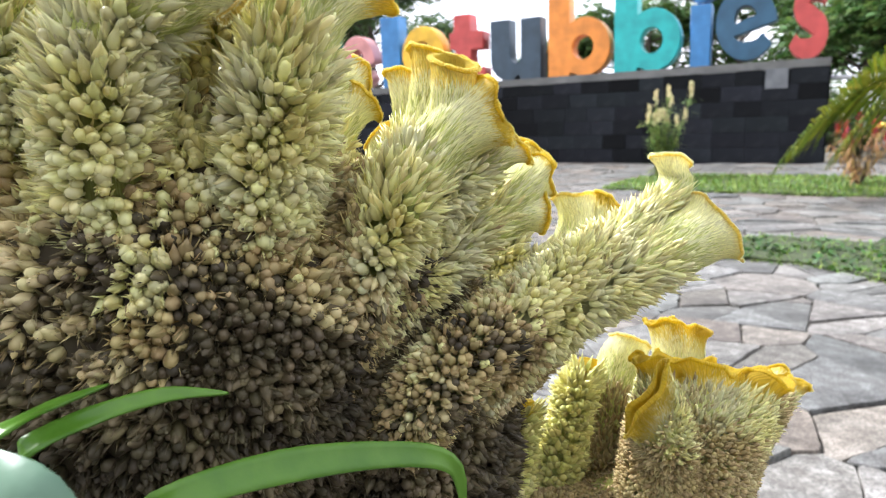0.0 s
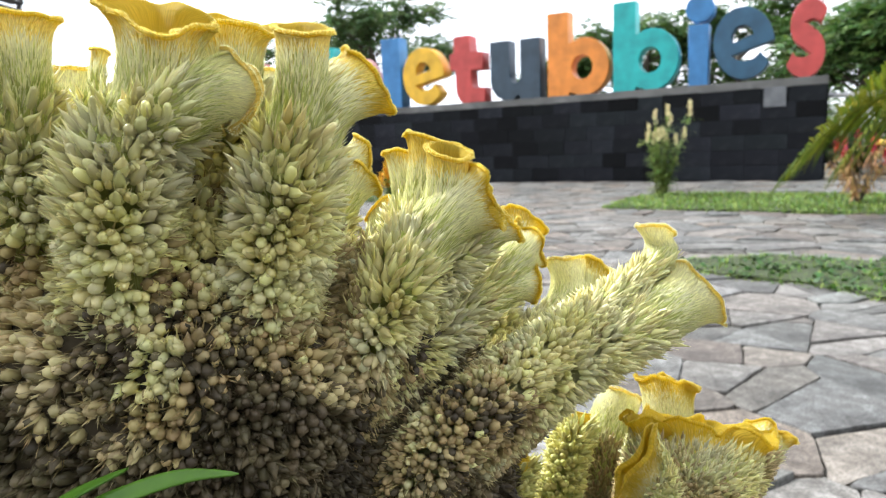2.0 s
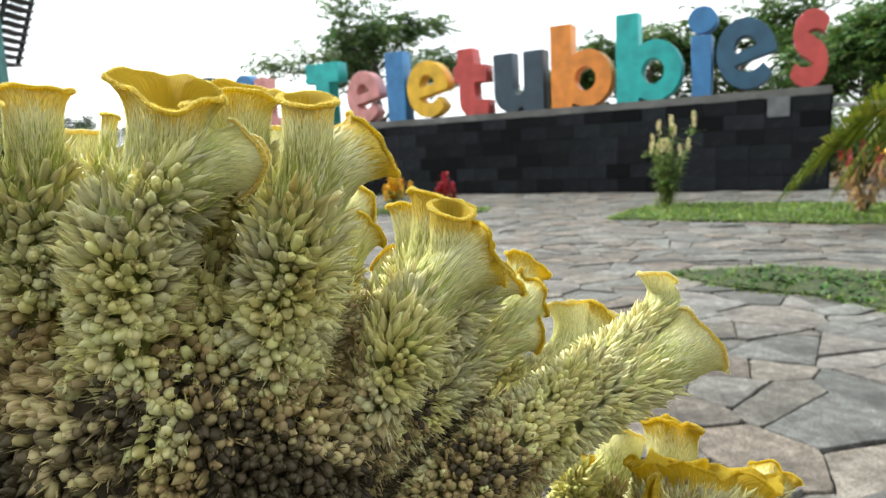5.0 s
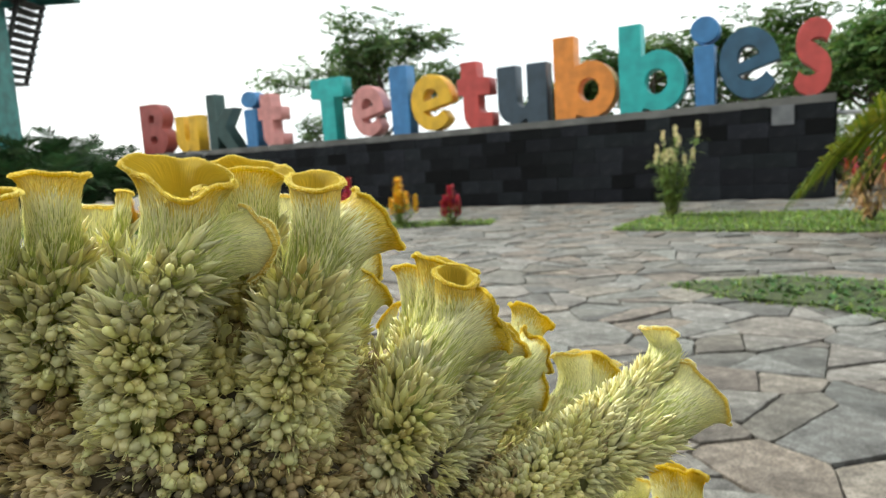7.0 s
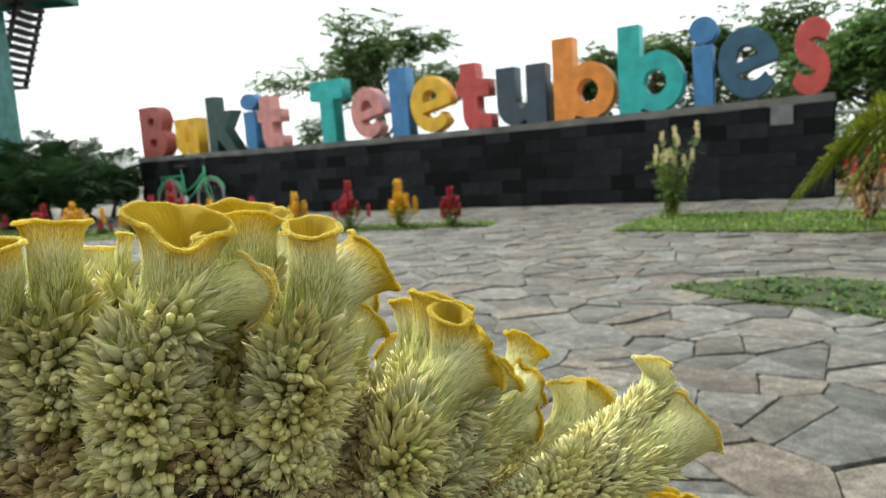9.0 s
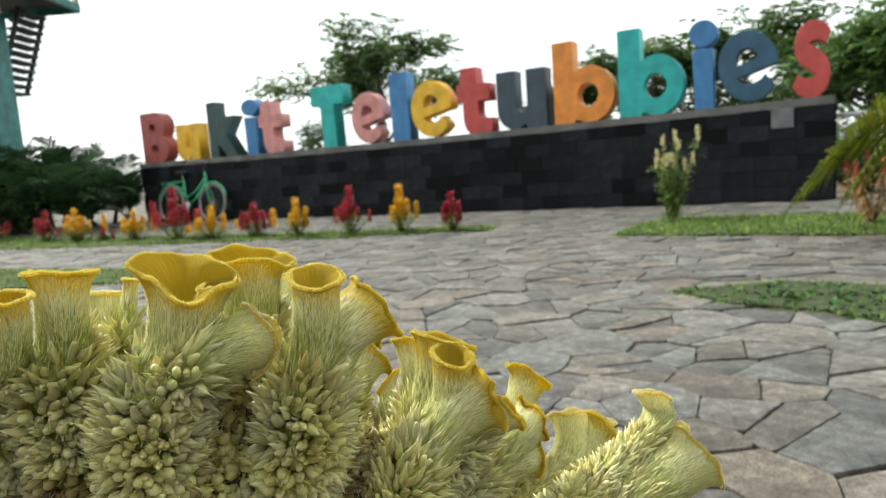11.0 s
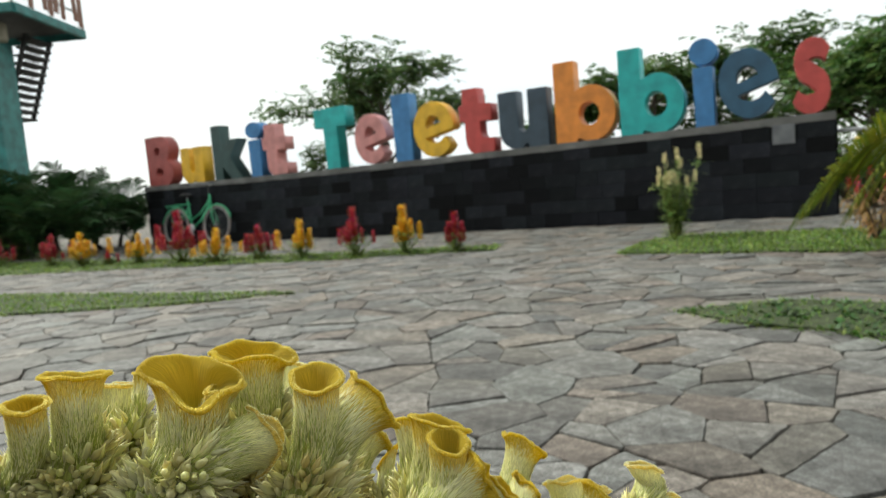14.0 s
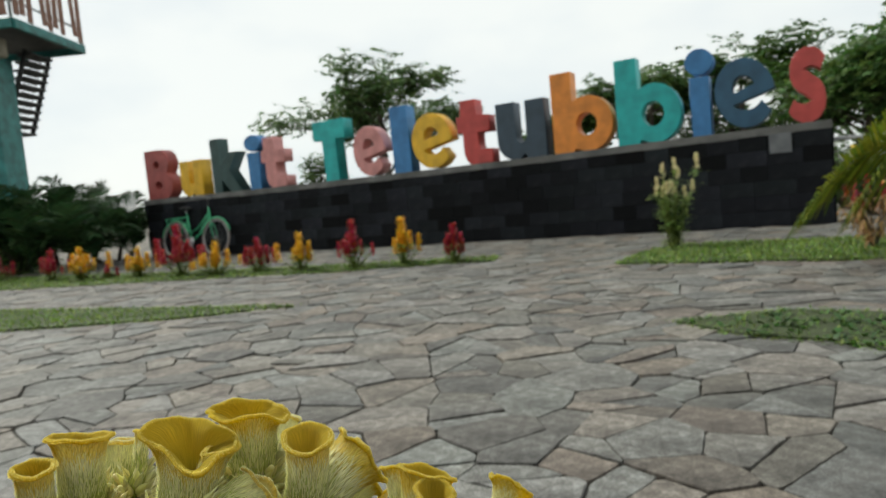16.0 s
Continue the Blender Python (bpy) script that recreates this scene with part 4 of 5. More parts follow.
mound((-0.0470, 0.2380, 0.5820), (0.0640, 0.0440, 0.0690))
mound((0.0140, 0.2560, 0.5450), (0.0330, 0.0320, 0.0600))
mound((-0.0288, 0.2260, 0.6300), (0.0120, 0.0170, 0.0180))
mound((-0.0377, 0.2220, 0.6176), (0.0140, 0.0170, 0.0200))
mound((0.0130, 0.2360, 0.5989), (0.0140, 0.0150, 0.0220))
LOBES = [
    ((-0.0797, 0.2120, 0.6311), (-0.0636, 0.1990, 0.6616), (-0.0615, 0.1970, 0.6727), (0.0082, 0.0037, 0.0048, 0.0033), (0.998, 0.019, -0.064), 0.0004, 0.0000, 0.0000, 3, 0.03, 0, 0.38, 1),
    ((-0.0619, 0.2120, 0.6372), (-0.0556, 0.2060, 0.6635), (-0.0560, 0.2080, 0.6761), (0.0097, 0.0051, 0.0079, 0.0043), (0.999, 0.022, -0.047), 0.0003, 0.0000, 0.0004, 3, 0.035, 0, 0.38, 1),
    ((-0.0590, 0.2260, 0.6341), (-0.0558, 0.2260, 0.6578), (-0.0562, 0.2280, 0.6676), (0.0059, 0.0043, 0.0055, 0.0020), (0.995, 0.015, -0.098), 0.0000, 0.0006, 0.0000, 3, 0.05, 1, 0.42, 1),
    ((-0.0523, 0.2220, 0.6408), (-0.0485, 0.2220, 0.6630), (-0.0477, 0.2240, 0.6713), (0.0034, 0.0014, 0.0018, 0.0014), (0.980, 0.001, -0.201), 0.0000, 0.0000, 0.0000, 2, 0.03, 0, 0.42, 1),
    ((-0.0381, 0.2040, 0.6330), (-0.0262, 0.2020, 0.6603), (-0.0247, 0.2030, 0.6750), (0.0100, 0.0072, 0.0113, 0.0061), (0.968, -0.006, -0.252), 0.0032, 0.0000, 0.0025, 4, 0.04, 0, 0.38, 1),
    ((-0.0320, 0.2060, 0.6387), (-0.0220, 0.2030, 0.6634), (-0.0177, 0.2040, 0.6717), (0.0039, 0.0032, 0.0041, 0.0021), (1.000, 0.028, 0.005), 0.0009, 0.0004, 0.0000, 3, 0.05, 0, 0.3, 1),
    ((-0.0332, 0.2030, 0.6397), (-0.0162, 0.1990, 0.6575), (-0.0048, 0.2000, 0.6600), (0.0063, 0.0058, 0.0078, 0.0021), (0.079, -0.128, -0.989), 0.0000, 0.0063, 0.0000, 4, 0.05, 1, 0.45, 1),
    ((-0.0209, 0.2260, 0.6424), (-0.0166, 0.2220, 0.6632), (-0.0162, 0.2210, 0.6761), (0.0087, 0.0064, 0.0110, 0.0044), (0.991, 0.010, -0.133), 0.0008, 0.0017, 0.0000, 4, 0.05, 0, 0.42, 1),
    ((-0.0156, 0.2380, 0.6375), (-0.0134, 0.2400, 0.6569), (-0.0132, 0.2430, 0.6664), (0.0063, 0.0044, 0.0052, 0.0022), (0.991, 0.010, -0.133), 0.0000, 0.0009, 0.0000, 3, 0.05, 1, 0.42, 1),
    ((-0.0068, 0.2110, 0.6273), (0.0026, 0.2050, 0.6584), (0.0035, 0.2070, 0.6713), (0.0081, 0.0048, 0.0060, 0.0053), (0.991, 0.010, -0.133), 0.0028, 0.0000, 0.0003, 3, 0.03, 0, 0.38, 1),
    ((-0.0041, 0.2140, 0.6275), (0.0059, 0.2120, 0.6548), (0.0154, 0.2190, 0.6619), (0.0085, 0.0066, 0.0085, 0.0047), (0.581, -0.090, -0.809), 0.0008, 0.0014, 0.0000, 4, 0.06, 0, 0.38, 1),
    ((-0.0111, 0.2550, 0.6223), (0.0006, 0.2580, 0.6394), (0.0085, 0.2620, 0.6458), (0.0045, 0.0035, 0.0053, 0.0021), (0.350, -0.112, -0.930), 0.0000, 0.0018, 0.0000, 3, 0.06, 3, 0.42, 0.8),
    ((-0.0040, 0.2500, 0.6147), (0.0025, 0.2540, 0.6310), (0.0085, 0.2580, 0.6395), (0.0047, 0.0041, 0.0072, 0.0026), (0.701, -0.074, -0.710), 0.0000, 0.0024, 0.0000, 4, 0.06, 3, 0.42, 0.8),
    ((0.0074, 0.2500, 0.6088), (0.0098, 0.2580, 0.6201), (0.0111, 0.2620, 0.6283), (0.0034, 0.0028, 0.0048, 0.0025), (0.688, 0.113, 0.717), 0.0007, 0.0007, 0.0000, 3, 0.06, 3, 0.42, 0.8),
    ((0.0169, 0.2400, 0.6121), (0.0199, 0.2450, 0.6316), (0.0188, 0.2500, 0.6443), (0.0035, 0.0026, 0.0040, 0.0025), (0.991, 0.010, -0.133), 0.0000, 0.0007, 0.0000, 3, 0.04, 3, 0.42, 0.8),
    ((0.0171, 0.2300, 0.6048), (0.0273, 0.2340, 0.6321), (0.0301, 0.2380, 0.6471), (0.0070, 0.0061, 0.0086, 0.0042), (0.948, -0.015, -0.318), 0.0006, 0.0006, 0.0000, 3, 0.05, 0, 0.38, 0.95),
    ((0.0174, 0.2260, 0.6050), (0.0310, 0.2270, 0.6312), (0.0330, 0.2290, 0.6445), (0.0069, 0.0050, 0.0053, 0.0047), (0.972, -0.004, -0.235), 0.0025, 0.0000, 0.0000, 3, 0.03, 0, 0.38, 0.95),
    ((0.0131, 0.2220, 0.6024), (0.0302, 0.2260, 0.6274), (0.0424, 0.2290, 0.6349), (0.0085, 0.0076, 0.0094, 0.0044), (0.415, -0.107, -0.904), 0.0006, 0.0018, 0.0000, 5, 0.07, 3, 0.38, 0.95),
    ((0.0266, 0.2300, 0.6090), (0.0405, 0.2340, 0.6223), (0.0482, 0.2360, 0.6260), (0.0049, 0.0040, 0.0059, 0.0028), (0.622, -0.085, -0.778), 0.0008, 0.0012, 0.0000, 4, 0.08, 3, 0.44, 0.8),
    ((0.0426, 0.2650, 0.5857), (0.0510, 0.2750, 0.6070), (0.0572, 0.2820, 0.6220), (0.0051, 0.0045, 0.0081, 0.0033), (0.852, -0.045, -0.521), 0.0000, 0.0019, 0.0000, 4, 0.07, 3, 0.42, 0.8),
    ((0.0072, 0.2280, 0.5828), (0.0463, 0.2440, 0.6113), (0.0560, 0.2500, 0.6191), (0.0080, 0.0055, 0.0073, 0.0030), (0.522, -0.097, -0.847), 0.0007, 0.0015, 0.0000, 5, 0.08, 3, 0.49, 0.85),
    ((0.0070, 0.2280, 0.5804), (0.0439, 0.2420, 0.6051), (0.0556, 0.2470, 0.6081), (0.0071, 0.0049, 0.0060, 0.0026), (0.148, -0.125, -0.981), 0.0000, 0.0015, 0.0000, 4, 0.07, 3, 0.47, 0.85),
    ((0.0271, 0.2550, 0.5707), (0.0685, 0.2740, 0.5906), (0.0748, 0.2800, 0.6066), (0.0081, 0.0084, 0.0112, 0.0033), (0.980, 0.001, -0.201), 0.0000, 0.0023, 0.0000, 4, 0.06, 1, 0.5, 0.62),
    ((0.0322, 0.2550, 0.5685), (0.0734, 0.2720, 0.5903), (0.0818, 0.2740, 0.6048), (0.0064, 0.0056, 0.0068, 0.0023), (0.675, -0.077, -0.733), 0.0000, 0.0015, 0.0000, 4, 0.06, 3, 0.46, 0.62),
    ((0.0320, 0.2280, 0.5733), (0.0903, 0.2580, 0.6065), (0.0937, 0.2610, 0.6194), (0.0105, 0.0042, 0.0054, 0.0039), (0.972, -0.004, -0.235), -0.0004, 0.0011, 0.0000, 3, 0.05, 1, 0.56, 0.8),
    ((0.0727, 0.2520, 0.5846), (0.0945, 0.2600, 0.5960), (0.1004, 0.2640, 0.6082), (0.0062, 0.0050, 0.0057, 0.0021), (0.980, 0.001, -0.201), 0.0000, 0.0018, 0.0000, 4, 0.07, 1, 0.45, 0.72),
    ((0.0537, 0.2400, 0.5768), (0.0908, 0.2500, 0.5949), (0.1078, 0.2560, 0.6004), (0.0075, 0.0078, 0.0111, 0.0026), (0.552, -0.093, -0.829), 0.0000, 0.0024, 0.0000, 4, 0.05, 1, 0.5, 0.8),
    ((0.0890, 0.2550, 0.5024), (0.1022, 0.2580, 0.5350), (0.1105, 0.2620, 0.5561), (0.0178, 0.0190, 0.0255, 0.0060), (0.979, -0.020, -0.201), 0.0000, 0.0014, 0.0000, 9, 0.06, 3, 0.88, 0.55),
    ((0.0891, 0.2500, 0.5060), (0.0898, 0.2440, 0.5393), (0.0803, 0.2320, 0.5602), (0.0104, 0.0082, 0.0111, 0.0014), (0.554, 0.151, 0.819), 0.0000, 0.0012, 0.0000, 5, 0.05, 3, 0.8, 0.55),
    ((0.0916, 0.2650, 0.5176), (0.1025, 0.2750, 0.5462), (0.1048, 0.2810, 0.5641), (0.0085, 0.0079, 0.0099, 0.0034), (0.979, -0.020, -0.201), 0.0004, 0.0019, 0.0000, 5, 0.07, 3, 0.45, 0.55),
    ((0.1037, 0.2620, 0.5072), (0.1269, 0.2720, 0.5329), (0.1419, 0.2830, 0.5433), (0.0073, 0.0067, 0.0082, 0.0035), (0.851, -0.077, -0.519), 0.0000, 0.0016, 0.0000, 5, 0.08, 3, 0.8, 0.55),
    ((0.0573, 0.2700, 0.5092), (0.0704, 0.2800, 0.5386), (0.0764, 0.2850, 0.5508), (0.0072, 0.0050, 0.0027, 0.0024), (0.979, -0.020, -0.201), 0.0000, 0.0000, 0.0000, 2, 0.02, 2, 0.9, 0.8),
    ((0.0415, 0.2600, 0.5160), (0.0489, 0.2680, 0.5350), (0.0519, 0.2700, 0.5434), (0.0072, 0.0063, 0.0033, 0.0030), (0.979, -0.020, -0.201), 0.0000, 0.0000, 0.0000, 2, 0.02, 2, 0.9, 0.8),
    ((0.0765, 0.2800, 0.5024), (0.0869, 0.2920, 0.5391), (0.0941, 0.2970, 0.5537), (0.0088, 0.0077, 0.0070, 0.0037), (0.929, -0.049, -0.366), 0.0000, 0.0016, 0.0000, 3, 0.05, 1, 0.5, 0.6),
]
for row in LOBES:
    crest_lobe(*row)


def comb_leaf(pts, width, material, lean, label):
    """A lance-shaped leaf folded along its midrib."""
    P_ = [Vector(p) for p in pts]
    n = 22
    verts, faces = [], []

    def at(t):
        x = t * (len(P_) - 1)
        i = min(int(x), len(P_) - 2)
        u = x - i
        p0, p1, p2, p3 = P_[max(i - 1, 0)], P_[i], P_[i + 1], P_[min(i + 2, len(P_) - 1)]
        return 0.5 * (2 * p1 + (p2 - p0) * u + (2 * p0 - 5 * p1 + 4 * p2 - p3) * u * u + (3 * p1 - p0 - 3 * p2 + p3) * u ** 3)

    for i in range(n + 1):
        t = i / n
        p = at(t)
        d = (at(min(1, t + 0.02)) - at(max(0, t - 0.02))).normalized()
        side = d.cross(Vector(lean)).normalized()
        nor = side.cross(d).normalized()
        hw = width * (math.sin(math.pi * min(1.0, 0.12 + 0.88 * t)) ** 0.8 + 0.02) * (1 + 0.06 * math.sin(t * 19))
        for k, (o, z) in enumerate(((-1, 0.16), (-0.5, 0.05), (0, -0.05), (0.5, 0.05), (1, 0.16))):
            verts.append(p + side * hw * o + nor * hw * z)
    for i in range(n):
        for k in range(4):
            faces.append((i * 5 + k, i * 5 + k + 1, (i + 1) * 5 + k + 1, (i + 1) * 5 + k))
    me = mesh_of("leaf", local(verts), faces, material)
    ob = put("leaf", me, comb, label=label)
    so = ob.modifiers.new("thickness", "SOLIDIFY")
    so.thickness = 0.0005
    return ob


comb_leaf([(-0.045, 0.215, 0.53), (-0.0257, 0.178, 0.5645), (-0.0049, 0.19, 0.5662), (0.0179, 0.205, 0.5605), (0.030, 0.21, 0.5545), (0.032, 0.21, 0.5420)], 0.0031, M_COCKSLEAF, (0.1, -0.75, 0.6), "long glossy green leaf")
comb_leaf([(-0.062, 0.21, 0.555), (-0.041, 0.17, 0.5805), (-0.0342, 0.18, 0.5825), (-0.0231, 0.187, 0.5835), (-0.0124, 0.19, 0.5822)], 0.0019, M_COCKSLEAF, (0.1, -0.7, 0.7), "narrow green leaf")
comb_leaf([(-0.065, 0.20, 0.57), (-0.0413, 0.165, 0.5864), (-0.0377, 0.175, 0.5870), (-0.0323, 0.185, 0.5868)], 0.0012, M_COCKSLEAF, (0.1, -0.5, 0.85), "thin yellowish green leaf")
comb_leaf([(-0.06, 0.20, 0.545), (-0.036, 0.15, 0.580), (-0.0200, 0.135, 0.5885), (-0.011, 0.14, 0.578)], 0.0105, M_COCKSLEAF_BLUE, (0.5, -0.8, 0.5), "broad bluish green leaf")
tube("stem", [(0, 0, -0.05), (0.004, 0.002, 0.2), (0, 0, 0.40), (0.0, 0.0, 0.47)], [0.016, 0.014, 0.02, 0.032], M_STEM, comb, 12)
for k in range(10):
    a = k * 2.4
    z = 0.12 + 0.03 * k
    d = Vector((math.cos(a), math.sin(a), 0))
    o = Vector((ROOT.x, ROOT.y, z))
    if d.y < -0.5:
        continue
    comb_leaf([o, o + d * 0.05 + Vector((0, 0, 0.03)), o + d * 0.10 + Vector((0, 0, 0.02)), o + d * 0.14 - Vector((0, 0, 0.02))], 0.016, M_COCKSLEAF, (0, 0.1, 1), "lance-shaped green stem leaf")

# ---- small plumed plants on the beds ----


def plume(s, base, h, r, prng, n=90):
    for i in range(n):
        t = prng.random() ** 0.8
        a = prng.uniform(0, 6.283)
        rr = r * (1 - t) ** 0.7 * prng.uniform(0.5, 1.0)
        p = Vector(base) + Vector((math.cos(a) * rr * 0.5, math.sin(a) * rr * 0.5, t * h))
        d = Vector((math.cos(a), math.sin(a), prng.uniform(0.3, 1.8)))
        blade(s, p, d, h * prng.uniform(0.10, 0.22) + 0.016, h * 0.04 + 0.004, (-math.sin(a), math.cos(a), 0), 0.05)


def plumed_plant(x, y, h, wide, colour, n_plumes, label, group="plumed flowers on the bed"):
    prng = random.Random(int(abs(x) * 1000) + 5)
    ob = thing("plumed_cockscomb", Matrix.Translation((x, y, 0)), label, "flower", group)
    hs = h * 0.42
    lv = Soup()
    spots = [(0, 0, 1.0)] + [(prng.gauss(0, 0.65), prng.gauss(0, 0.4), prng.uniform(0.2, 0.7)) for _ in range(2 * n_plumes + 3)]
    for sx, sy, k in spots:
        tip = (sx * wide, sy * wide, hs * (0.75 + 0.25 * k))
        tube("stem", [(sx * 0.1 * wide, sy * 0.1 * wide, -0.01), (sx * 0.6 * wide, sy * 0.6 * wide, hs * 0.5), tip], [0.007, 0.006, 0.005], M_HERB, ob, 6)
        pl = Soup()
        plume(pl, (tip[0], tip[1], tip[2] - 0.05), h * 0.6 * k + 0.04, wide * 0.34 * (0.5 + 0.5 * k), prng, int(70 + 120 * k))
        put("plume", pl.mesh("plume", M_PLUME[colour]), ob, kind="stuff")
    for i in range(150):
        a = prng.uniform(0, 6.283)
        z = prng.uniform(0.01, hs * 1.1)
        r = prng.uniform(0, 0.75) * wide
        blade(lv, (math.cos(a) * r, math.sin(a) * r, z), (math.cos(a), math.sin(a), prng.uniform(0.1, 0.9)), prng.uniform(0.06, 0.13), prng.uniform(0.016, 0.03), (-math.sin(a), math.cos(a), 0), 0.3)
    put("foliage", lv.mesh("foliage", M_HERB), ob, label="narrow green leaves", kind="stuff")
    return ob


PLUMES = [
    (-7.4, 10.40, 0.42, 0.22, "red", 3, "small dark red plumed flower on the grass bed"),
    (-6.12, 9.75, 0.44, 0.20, "red", 3, "slim red plumed flower on the grass bed"),
    (-5.40, 9.28, 0.46, 0.22, "yellow", 5, "yellow plumed flower with several spikes"),
    (-4.43, 9.00, 0.40, 0.20, "yellow", 5, "rounded yellow plumed flower on the bed"),
    (-3.66, 8.55, 0.63, 0.30, "red", 7, "tall bushy red plumed flower before the bicycle"),
    (-3.06, 8.24, 0.40, 0.24, "yellow", 6, "spreading yellow plumed flower on the bed"),
    (-2.48, 8.08, 0.40, 0.17, "red", 4, "cone-shaped red plumed flower on the bed"),
    (-1.88, 7.75, 0.44, 0.20, "yellow", 4, "yellow plumed flower with one tall spike"),
    (-1.21, 7.55, 0.52, 0.16, "red", 3, "slim bright red plumed flower on the bed"),
    (-0.64, 7.46, 0.50, 0.18, "yellow", 4, "upright golden plumed flower on the bed"),
    (-0.06, 7.20, 0.40, 0.12, "red", 2, "single red plumed flower at the bed's tip"),
    (-4.95, 9.15, 0.20, 0.08, "red", 1, "tiny red seedling on the bed"),
]
for row in PLUMES:
    plumed_plant(*row)


def tall_plant(x, y):
    prng = random.Random(4)
    ob = thing("spiked_cockscomb", Matrix.Translation((x, y, 0)), "tall leafy green plant with pale cream flower spikes", "flower")
    for i in range(12):
        a = i * 2.4
        sp = 0.06 + 0.24 * prng.random()
        top = Vector((math.cos(a) * sp * 1.15, math.sin(a) * sp, prng.uniform(0.48, 0.80)))
        mid = Vector((top.x * 0.5, top.y * 0.5, top.z * 0.5))
        tube("stalk", [(math.cos(a) * 0.04, math.sin(a) * 0.04, -0.01), mid, top], [0.006, 0.005, 0.003], M_HERB, ob, 6)
        pl = Soup()
        plume(pl, top - Vector((0, 0, 0.03)), prng.uniform(0.09, 0.15), 0.032, prng, 60)
        put("flower_spike", pl.mesh("flower_spike", M_PLUME["cream"]), ob, label="cream flower spike", kind="stuff")
        lv = Soup()
        for k in range(56):
            t = prng.uniform(0.05, 0.95)
            p = mid.lerp(top, (t - 0.5) * 2) if t > 0.5 else Vector((0, 0, 0)).lerp(mid, t * 2)
            an = prng.uniform(0, 6.283)
            blade(lv, p, (math.cos(an), math.sin(an), prng.uniform(0.1, 0.8)), prng.uniform(0.08, 0.16), prng.uniform(0.014, 0.024), (-math.sin(an), math.cos(an), 0), 0.35)
        put("foliage", lv.mesh("foliage", M_HERB), ob, label="narrow green leaves", kind="stuff")


tall_plant(2.11, 6.62)


def dry_shrub(x, y):
    prng = random.Random(9)
    ob = thing("dry_shrub", Matrix.Translation((x, y, 0)), "withered straw-coloured shrub with a few red blooms", "shrub")
    for i in range(16):
        a = prng.uniform(0, 6.283)
        top = Vector((math.cos(a) * prng.uniform(0.05, 0.26), math.sin(a) * prng.uniform(0.05, 0.2), prng.uniform(0.25, 0.5)))
        tube("twig", [(0, 0, -0.01), top * 0.5 + Vector((0.01, 0, 0.03)), top], [0.005, 0.004, 0.002], M_BARK, ob, 5)
        s_ = Soup()
        for k in range(34):
            p = top * prng.uniform(0.3, 1.0)
            an = prng.uniform(0, 6.283)
            blade(s_, p, (math.cos(an), math.sin(an), prng.uniform(-1.2, 0.6)), prng.uniform(0.04, 0.09), 0.009, (-math.sin(an), math.cos(an), 0), 0.6)
        put("withered_leaves", s_.mesh("withered_leaves", M_PALM_DRY), ob, kind="stuff")
        if i % 2 == 0:
            pl = Soup()
            plume(pl, top - Vector((0, 0, 0.04)), 0.12, 0.03, prng, 40)
            put("bloom", pl.mesh("bloom", M_PLUME["red"]), ob, label="red bloom", kind="stuff")


dry_shrub(3.27, 5.35)
dry_shrub(3.65, 5.3)

# ---- the green bicycle against the wall ----


